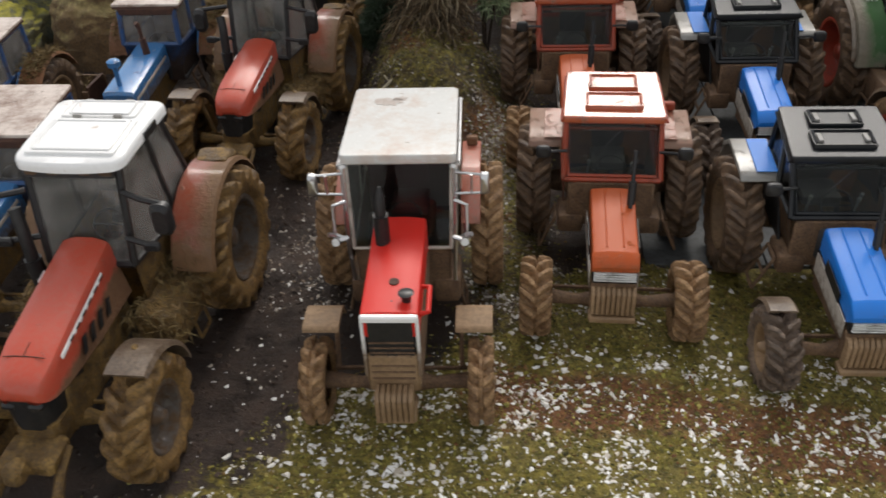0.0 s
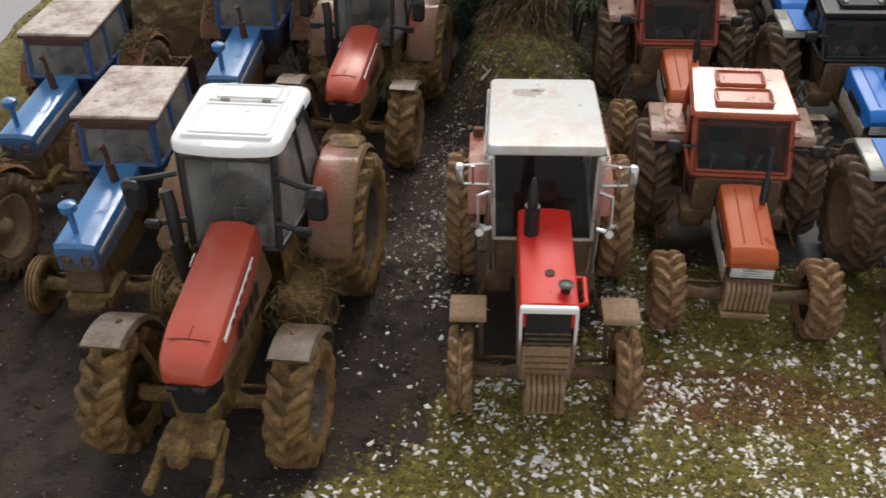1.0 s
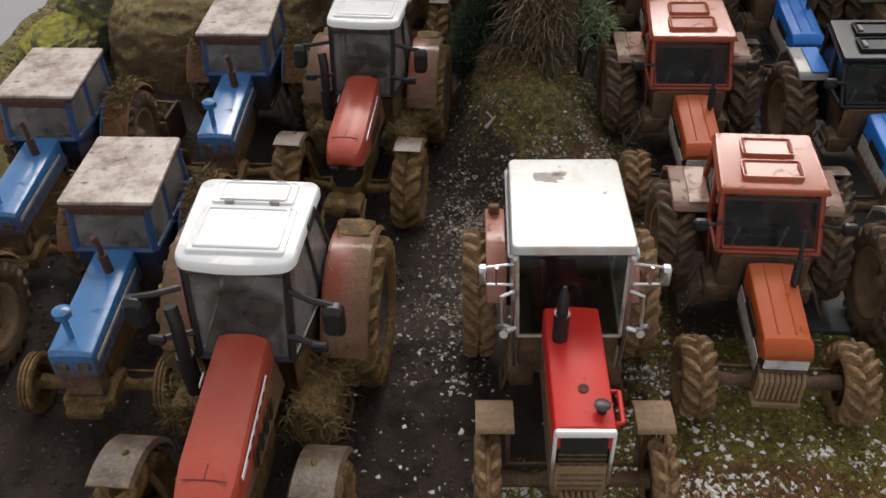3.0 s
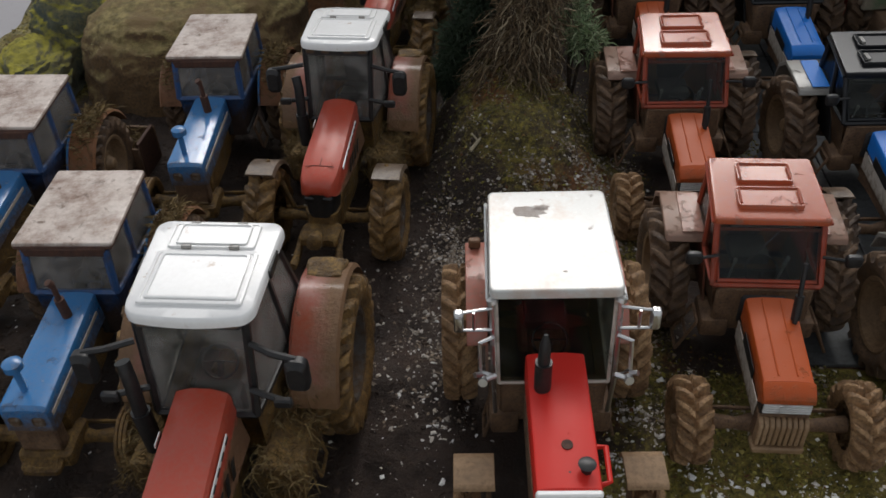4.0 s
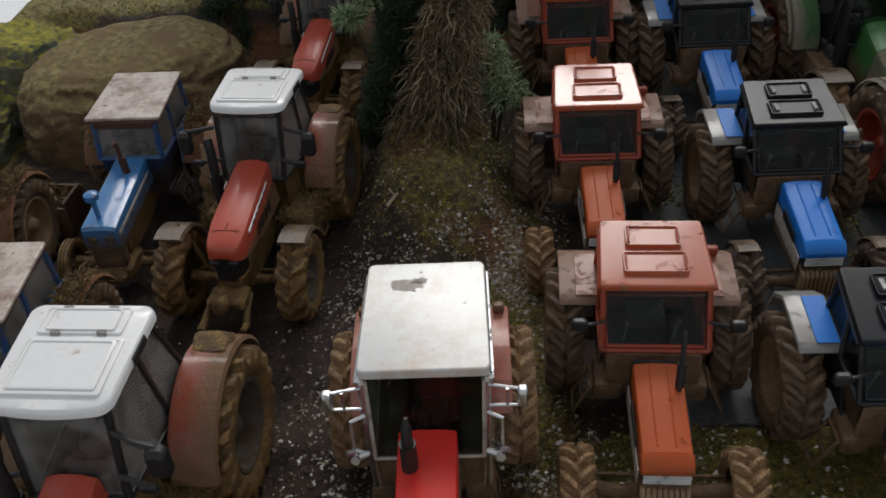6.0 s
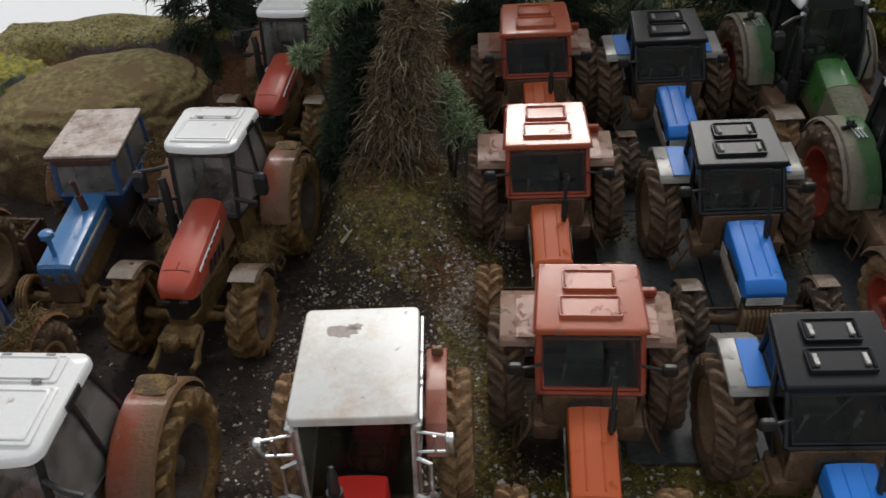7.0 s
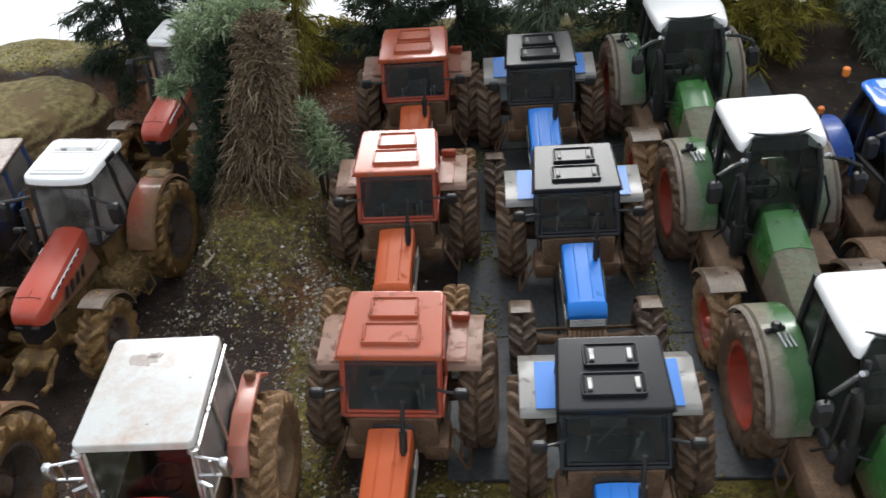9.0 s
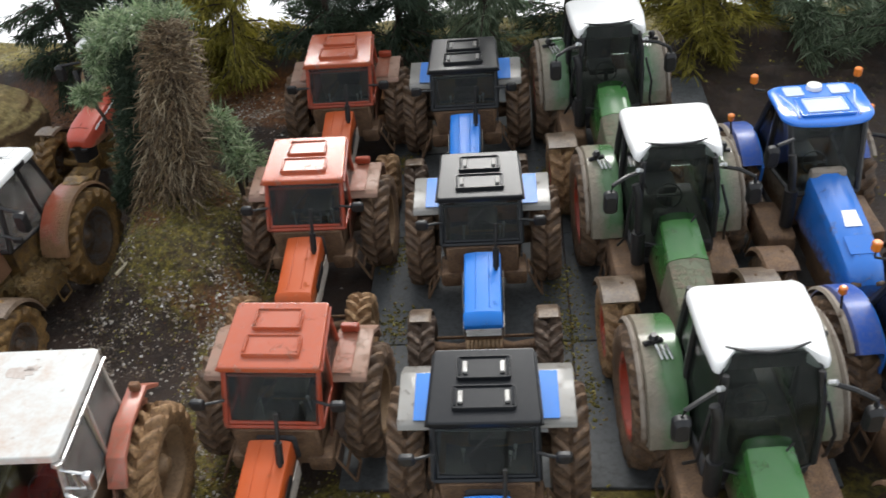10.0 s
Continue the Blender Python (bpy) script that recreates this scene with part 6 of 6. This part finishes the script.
while len(vs) < 90000:
    x, y = rnd.uniform(-3.6, 6), rnd.uniform(3.5, 9.5) if rnd.random() < 0.75 else rnd.uniform(9.5, 16)
    if paved(x, y) or rnd.random() > moss_at(x, y) * ramp01(noise.noise(Vector((x * 2.1, y * 2.1, 33))), -0.3, 0.4):
        continue
    blade(vs, fs, Vector((x, y, height(x, y) - 0.01)), Vector((rnd.gauss(0, 0.8), rnd.gauss(0, 0.8), 0.7)), rnd.uniform(0.03, 0.1), rnd.uniform(0.004, 0.009), rnd.uniform(0.2, 1.4), rnd.uniform(0, 6))
stuff("moss_fibre", vs, fs, M["crumbs"], "fine yellow-green moss fibres", "moss")
tufts = [(2.78, 14.55, 0.3, 0.42), (2.9, 12.75, 0.22, 0.4), (2.6, 11.6, 0.14, 0.5), (5.62, 13.7, 0.2, 0.35), (5.7, 12.5, 0.25, 0.55), (5.75, 9.15, 0.5, 0.3), (5.6, 16.6, 0.2, 0.5), (2.72, 17.4, 0.15, 0.3), (5.9, 11.2, 0.15, 0.4)]
stuff("moss", *scatter(2600, (2.4, 6.4, 8.9, 18.5), lambda x, y: min(1, sum(bell(x, y, *q) for q in tufts)), 0.02, 0.07, 0.9), M["crumbs"], "green moss growing on the paving", "moss")


# ---- rock and banks ----
def boulder(name, cx, cy, rx, ry, h, mat, label, seed, power=0.5, rough=0.16, turn=0):
    """A big weathered lump with a steep face and a rounded top."""
    bm = bmesh.new()
    bmesh.ops.create_icosphere(bm, subdivisions=6, radius=1)
    c, s = math.cos(radians(turn)), math.sin(radians(turn))
    for v in bm.verts:
        d = v.co.copy()
        r = max(0.001, math.hypot(d.x, d.y))
        flat = min(1, r) ** power / r
        z = math.copysign(abs(d.z) ** 0.85, d.z)
        q = Vector((d.x * flat * rx, d.y * flat * ry, max(-0.15, z) * h))
        w = noise.noise(Vector((d.x * 1.7, d.y * 1.7, d.z * 1.7 + seed))) + 0.5 * noise.noise(Vector((d.x * 4, d.y * 4, d.z * 4 + seed))) + 0.3 * noise.noise(Vector((d.x * 11, d.y * 11, d.z * 11 + seed)))
        ridge = 1 - abs(noise.noise(Vector((d.x * 2.6 + seed, d.y * 2.6, d.z * 3.4)))) * 2
        q *= 1 + rough * (w + 0.45 * ridge + 0.18 * noise.noise(Vector((d.x * 26, d.y * 26, d.z * 26))))
        v.co = Vector((cx + q.x * c - q.y * s, cy + q.x * s + q.y * c, q.z))
    return tagged(part(name, bm, mat, None, "", 60), label, "rock")


def crowned(name, top, face, height, lo=0.32, hi=0.72):
    """Rock whose upward sides carry moss and whose steep sides stay bare."""
    m, nt, p = nodes_of(name)
    big, mid, fine = noise_node(nt, 0.7, 8, 0.65), noise_node(nt, 0.16, 8, 0.7), noise_node(nt, 0.05, 6, 0.7)
    g, sp = nt.nodes.new("ShaderNodeNewGeometry"), nt.nodes.new("ShaderNodeSeparateXYZ")
    nt.links.new(g.outputs["Normal"], sp.inputs[0])
    moss = ramp(nt, mathn(nt, "ADD", sp.outputs[2], mathn(nt, "MULTIPLY", mathn(nt, "SUBTRACT", mid.outputs[0], 0.5), 0.9)), lo, hi).outputs[0]
    ct = mixc(nt, ramp(nt, mid.outputs[0], 0.38, 0.64).outputs[0], top[0], top[1])
    ct = mixc(nt, ramp(nt, big.outputs[0], 0.46, 0.62).outputs[0], ct, top[2])
    cf = mixc(nt, ramp(nt, big.outputs[0], 0.38, 0.64).outputs[0], face[0], face[1])
    cf = mixc(nt, ramp(nt, fine.outputs[0], 0.45, 0.7).outputs[0], cf, face[2])
    nt.links.new(mixc(nt, moss, cf, ct), p.inputs["Base Color"])
    p.inputs["Roughness"].default_value = 0.85
    bump(nt, p, mathn(nt, "ADD", mid.outputs[0], mathn(nt, "MULTIPLY", fine.outputs[0], 0.7)), height, 0.9)
    return m


M["rock"] = crowned("brown_earth_rock", ((0.13, 0.1, 0.035), (0.36, 0.28, 0.11), (0.2, 0.13, 0.055)), ((0.1, 0.058, 0.024), (0.17, 0.1, 0.042), (0.06, 0.036, 0.018)), 0.07)
M["rock_moss"] = crowned("yellow_moss_rock", ((0.14, 0.13, 0.02), (0.5, 0.44, 0.055), (0.3, 0.27, 0.04)), ((0.1, 0.12, 0.1), (0.24, 0.21, 0.09), (0.06, 0.072, 0.065)), 0.09, 0.5, 0.95)
boulder("earth_mound", -7.0, 17.55, 2.25, 1.75, 1.6, M["rock"], "big brown earth mound with mossy top edge", 3.0, 0.42, 0.06, 28)
boulder("mossy_rock", -9.3, 18.3, 1.25, 1.3, 1.5, M["rock_moss"], "rock overgrown with yellow-green moss", 8.0, 0.6, 0.16, 0)
boulder("mossy_rock", -9.9, 16.4, 0.7, 1.2, 0.9, M["rock_moss"], "low rock overgrown with yellow-green moss", 14.0, 0.6, 0.2, 0)


# dry grass along the brow of the mound; a box of straw behind an old tractor
rnd = random.Random(52)
vs, fs = [], []
brow = bpy.data.objects["earth_mound"].data
for v in brow.vertices:
    if 0.3 < v.normal.z < 0.62 and v.co.z > 0.9 * S and rnd.random() < 0.16:
        blade(vs, fs, v.co / S, Vector((rnd.gauss(0, 1), rnd.gauss(0, 1), rnd.gauss(0.1, 0.4))), rnd.uniform(0.05, 0.2), rnd.uniform(0.004, 0.01), rnd.uniform(0, 1), rnd.uniform(0, 6))
stuff("dry_grass", vs, fs, M["straw_pale"], "pale dry grass along the brow of the mound", "grass")
box_thing = tagged(new("transport_box"), "low dark muddy transport box heaped with dirty straw", "box")
box_thing.matrix_basis = at(-7.85, 14.05, 0.0, -4)
part("floor_board", boxes((-0.85, 0.85, -0.32, 0.32, 0.0, 0.12), bev=0.015), M["mud"], box_thing)
for y in (-0.34, 0.34):
    part("side_board", boxes((-0.88, 0.88, y - 0.03, y + 0.03, 0.02, 0.62), bev=0.012), M["mud"], box_thing)
for x in (-0.85, 0.85):
    part("end_board", boxes((x - 0.03, x + 0.03, -0.31, 0.31, 0.02, 0.68), bev=0.012), M["rust"], box_thing)
vs, fs = [], []
for _ in range(1800):
    q = Vector((rnd.uniform(-0.8, 0.8), rnd.uniform(-0.28, 0.28), 0))
    q.z = rnd.uniform(0.1, 0.62) + 0.12 * (1 - q.x * q.x)
    blade(vs, fs, q, Vector((rnd.gauss(0, 1), rnd.gauss(0, 0.8), rnd.gauss(0.1, 0.25))), rnd.uniform(0.06, 0.24), rnd.uniform(0.004, 0.012), rnd.uniform(0.1, 0.8), rnd.uniform(0, 6))
stuff("straw", vs, fs, M["straw"], "dirty straw in the box", "", box_thing)


# ---- trees and bushes of dried plants ----
def conifer(x, y, z, h, r, mat, label, seed, droop=0.5, n=8000, start=0.0, size=1.0, trunk=0.09):
    """Trunk, limbs and a ragged crown of small sprigs."""
    rnd = random.Random(seed)
    t = tagged(new("model_tree"), label, "tree")
    t.matrix_basis = at(x, y, z)
    pts = [(0.06 * rnd.uniform(-1, 1) * k, 0.06 * rnd.uniform(-1, 1) * k, h * k / 5 - 0.05) for k in range(6)]
    part("trunk", tubes([(pts, [trunk * (1 - 0.16 * k) for k in range(6)])], 8), M["bark"], t)
    vs, fs = [], []
    limbs = []
    nl = 84
    for i in range(nl):
        f = start + (1 - start) * ((i + rnd.random()) / nl) ** 1.3
        az = rnd.uniform(0, 2 * math.pi)
        reach = r * (1.05 - f) ** 0.5 * rnd.uniform(0.6, 1.15)
        a = Vector((0, 0, h * f))
        b = a + Vector((math.cos(az), math.sin(az), rnd.uniform(-droop, 0.25))) * reach
        limbs.append(([a, (a + b) / 2 + Vector((0, 0, 0.06 * reach)), b], 0.02))
        for k in range(int(2.6 * n) // nl):
            u = rnd.random() ** 0.7
            q = a.lerp(b, u) + Vector((rnd.gauss(0, 0.09), rnd.gauss(0, 0.09), rnd.gauss(0, 0.07))) * size
            d = (b - a).normalized() * 0.8 + Vector((rnd.gauss(0, 0.6), rnd.gauss(0, 0.6), rnd.gauss(-droop * 0.6, 0.45)))
            blade(vs, fs, q, d, rnd.uniform(0.14, 0.4) * size, rnd.uniform(0.009, 0.02) * size, droop * rnd.uniform(0.2, 1.2), rnd.uniform(0, 6))
    tagged(part("branchwork", tubes(limbs, 5), M["bark"], t), kind="stuff")
    stuff("crown", vs, fs, mat, "", "", t)
    return t


M["bark"] = earthy("bark", ((0.035, 0.024, 0.016), (0.07, 0.05, 0.034), (0.02, 0.014, 0.01)), 0.08, 0.95, 0.02)
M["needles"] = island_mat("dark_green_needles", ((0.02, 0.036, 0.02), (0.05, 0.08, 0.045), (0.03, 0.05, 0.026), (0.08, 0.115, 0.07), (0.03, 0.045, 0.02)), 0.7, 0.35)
M["needles_pale"] = island_mat("grey_green_needles", ((0.1, 0.14, 0.08), (0.24, 0.31, 0.19), (0.06, 0.09, 0.05), (0.38, 0.44, 0.3)), 0.7, 0.35)
M["needles_yellow"] = island_mat("yellow_green_needles", ((0.2, 0.18, 0.02), (0.42, 0.36, 0.05), (0.1, 0.09, 0.015), (0.55, 0.47, 0.1)), 0.7, 0.35)
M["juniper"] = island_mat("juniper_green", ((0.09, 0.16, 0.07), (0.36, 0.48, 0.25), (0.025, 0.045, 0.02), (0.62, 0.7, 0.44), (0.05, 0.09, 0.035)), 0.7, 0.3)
M["twigs"] = island_mat("dry_twigs", ((0.1, 0.062, 0.028), (0.25, 0.17, 0.085), (0.03, 0.019, 0.01), (0.5, 0.41, 0.27), (0.14, 0.088, 0.042), (0.05, 0.032, 0.016), (0.09, 0.06, 0.032)), 0.75)

conifer(-5.7, 21.8, 0.5, 7.6, 1.50, M["needles"], "dark green model conifer on the back bank", 1, 0.55)
conifer(-3.7, 22.0, 0.5, 8.5, 1.32, M["needles"], "dark green model conifer on the back bank", 2, 0.5)
conifer(-1.35, 21.2, 0.45, 8.2, 1.45, M["needles_yellow"], "yellow-green drooping model tree", 3, 0.9, 8840)
conifer(0.7, 21.6, 0.45, 8.2, 1.38, M["needles"], "dark green model conifer on the back bank", 4, 0.5, 8500)
conifer(2.3, 21.7, 0.45, 8.5, 1.32, M["needles"], "dark green model conifer on the back bank", 5, 0.6, 8500)
conifer(4.35, 21.5, 0.45, 7.6, 1.14, M["needles_pale"], "grey-green drooping model tree", 6, 1.1, 7820)
conifer(6.2, 21.9, 0.45, 8.2, 1.32, M["needles"], "dark green model conifer on the back bank", 7, 0.5)
conifer(9.1, 21.5, 0.45, 7.2, 1.56, M["needles_yellow"], "yellow-green model bush on the back bank", 8, 0.35, 9520)
conifer(11.3, 21.3, 0.4, 7.6, 1.38, M["needles_pale"], "grey-green model pine on the back bank", 9, 0.5, 7820)
conifer(13.3, 20.8, 0.3, 7.2, 1.80, M["needles_pale"], "green model conifer with spreading sprays", 10, 0.25, 8840)


def sprig_bush(name, label, blobs, mat, seed, n):
    """Curly juniper sprays gathered round a few stems."""
    rnd = random.Random(seed)
    t = tagged(new(name), label, "bush")
    cx, cy, cz = blobs[0][:3]
    t.matrix_basis = at(cx, cy, 0)
    vs, fs, stems = [], [], []
    for bx, by, bz, r, hh in blobs:
        c = Vector((bx - cx, by - cy, bz))
        stems.append(([Vector((0, 0, 0.3)), c * 0.6 + Vector((0, 0, 0.2)), c], 0.03))
        for _ in range(n // len(blobs) // 6):
            d = Vector((rnd.gauss(0, 1), rnd.gauss(0, 1), rnd.gauss(0.1, 1))).normalized()
            q = c + Vector((d.x * r, d.y * r, d.z * hh)) * rnd.random() ** 0.45
            for _ in range(6):
                e = d * 0.6 + Vector((rnd.gauss(0, 0.7), rnd.gauss(0, 0.7), rnd.gauss(0, 0.6)))
                blade(vs, fs, q + e * 0.03, e, rnd.uniform(0.07, 0.26), rnd.uniform(0.006, 0.014), rnd.uniform(-0.8, 1.6), rnd.uniform(0, 6))
    tagged(part("branchwork", tubes(stems, 6), M["bark"], t), kind="stuff")
    stuff("foliage", vs, fs, mat, "", "", t)


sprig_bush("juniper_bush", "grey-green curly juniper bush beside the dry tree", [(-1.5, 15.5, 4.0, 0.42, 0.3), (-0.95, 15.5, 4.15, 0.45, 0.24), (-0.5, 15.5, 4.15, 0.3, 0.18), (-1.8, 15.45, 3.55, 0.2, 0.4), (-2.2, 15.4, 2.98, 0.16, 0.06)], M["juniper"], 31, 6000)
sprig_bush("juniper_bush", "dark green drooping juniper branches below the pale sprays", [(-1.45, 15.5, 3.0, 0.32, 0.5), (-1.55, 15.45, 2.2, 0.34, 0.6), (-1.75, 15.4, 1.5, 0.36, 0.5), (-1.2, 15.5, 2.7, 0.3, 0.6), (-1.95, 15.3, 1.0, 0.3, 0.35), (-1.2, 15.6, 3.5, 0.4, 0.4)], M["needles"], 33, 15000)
sprig_bush("juniper_bush", "small green juniper sprig beside the dry tree", [(0.05, 15.3, 1.95, 0.34, 0.45), (0.25, 15.25, 1.65, 0.36, 0.3), (-0.05, 15.3, 2.35, 0.2, 0.25)], M["juniper"], 32, 2000)


def dry_tree(x, y, z, h, lean, label, seed):
    """A stem thatched with downward-hanging dry twigs."""
    rnd = random.Random(seed)
    t = tagged(new("dry_tree"), label, "tree")
    t.matrix_basis = at(x, y, z)
    axis = lambda f: Vector((lean * f, 0.1 * f, h * f))
    part("trunk", tubes([([axis(k / 6) - Vector((0, 0, 0.3 if k == 0 else 0)) for k in range(7)], [0.2 - 0.02 * k for k in range(7)])], 8), M["bark"], t)
    vs, fs = [], []

    def twig(p, d, length, w, sag, limit):
        """A crooked tapering twig; returns its points."""
        pts = [p]
        for k in range(4):
            d = d.normalized() + Vector((rnd.gauss(0, 0.34), rnd.gauss(0, 0.34), rnd.gauss(-sag, 0.28)))
            p = p + d.normalized() * length / 4
            c = axis(min(1, max(0, p.z / h)))
            flat = Vector((p.x - c.x, p.y - c.y, 0))
            if flat.length > limit:
                p = p - flat * (1 - limit / flat.length) * 0.7
            pts.append(Vector((p.x, p.y, max(p.z, 0.02))))
        side = d.cross(Vector((0.3, 0.2, 0.9))).normalized()
        k = len(vs)
        for j, q in enumerate(pts):
            ww = w * (1 - 0.17 * j)
            up = Vector((0, 0, ww))
            vs.extend([tuple(q + side * ww), tuple(q - side * ww * 0.5 + up), tuple(q - side * ww * 0.5 - up)])
        for j in range(4):
            for m in range(3):
                q = k + 3 * j
                fs.append((q + m, q + (m + 1) % 3, q + 3 + (m + 1) % 3, q + 3 + m))
        return pts, d

    for i in range(820):
        # ragged clumps, each a bundle of forked twigs
        f0, az0 = rnd.random() ** 0.95, rnd.uniform(0, 2 * math.pi)
        clump = noise.noise(Vector((i * 1.7, 3, 5)))
        rise = rnd.gauss(0, 0.35)
        for _ in range(rnd.randint(4, 9)):
            f = min(1, max(0, f0 + rnd.gauss(0, 0.018)))
            az = az0 + rnd.gauss(0, 0.22)
            out = Vector((math.cos(az), math.sin(az), 0))
            wide = 0.6 * (1 - 0.5 * f ** 16) + 0.34 * (1 - f) ** 1.8 + 0.16 * noise.noise(Vector((math.cos(az) * 1.8, math.sin(az) * 1.8, f * 8))) + 0.1 * clump
            low = 1 - f
            p = axis(f) + out * wide * rnd.uniform(0.1, 0.75) + Vector((0, 0, 0.1))
            d = out * rnd.uniform(0.5, 1.3) + Vector((rnd.gauss(0, 0.45), rnd.gauss(0, 0.45), rise - 0.25 - 0.5 * low + 0.8 * ramp01(f, 0.75, 0.98)))
            length = rnd.uniform(0.1, 0.34) * (0.8 + 0.9 * low)
            w = rnd.uniform(0.006, 0.016) * (0.9 + 0.3 * low)
            pts, e = twig(p, d, length, w, 0.1 + 0.22 * low, wide * rnd.uniform(0.85, 1.3))
            if rnd.random() < 0.6:
                twig(pts[rnd.choice((1, 2, 3))], e + Vector((rnd.gauss(0, 0.7), rnd.gauss(0, 0.7), rnd.gauss(0.1, 0.6))), length * rnd.uniform(0.3, 0.7), w * 0.7, 0.15, wide * 1.35)
    stuff("thatch", vs, fs, M["twigs"], "grey-brown dry twigs hanging down", "", t)


dry_tree(-0.97, 14.85, 1.12, 3.1, 0.68, "column of hanging grey-brown dry twigs on the mound", 77)
# pale stick on the mound
zs = height(-1.5, 13.34)
tagged(part("stick", tubes([([(-1.62, 13.18, zs - 0.04), (-1.5, 13.34, zs + 0.03), (-1.32, 13.52, zs + 0.14)], [0.032, 0.026, 0.012]), ([(-1.5, 13.34, zs + 0.03), (-1.6, 13.44, zs + 0.11)], 0.014)], 6), M["stick"]), "pale bleached stick lying on the moss", "stick")
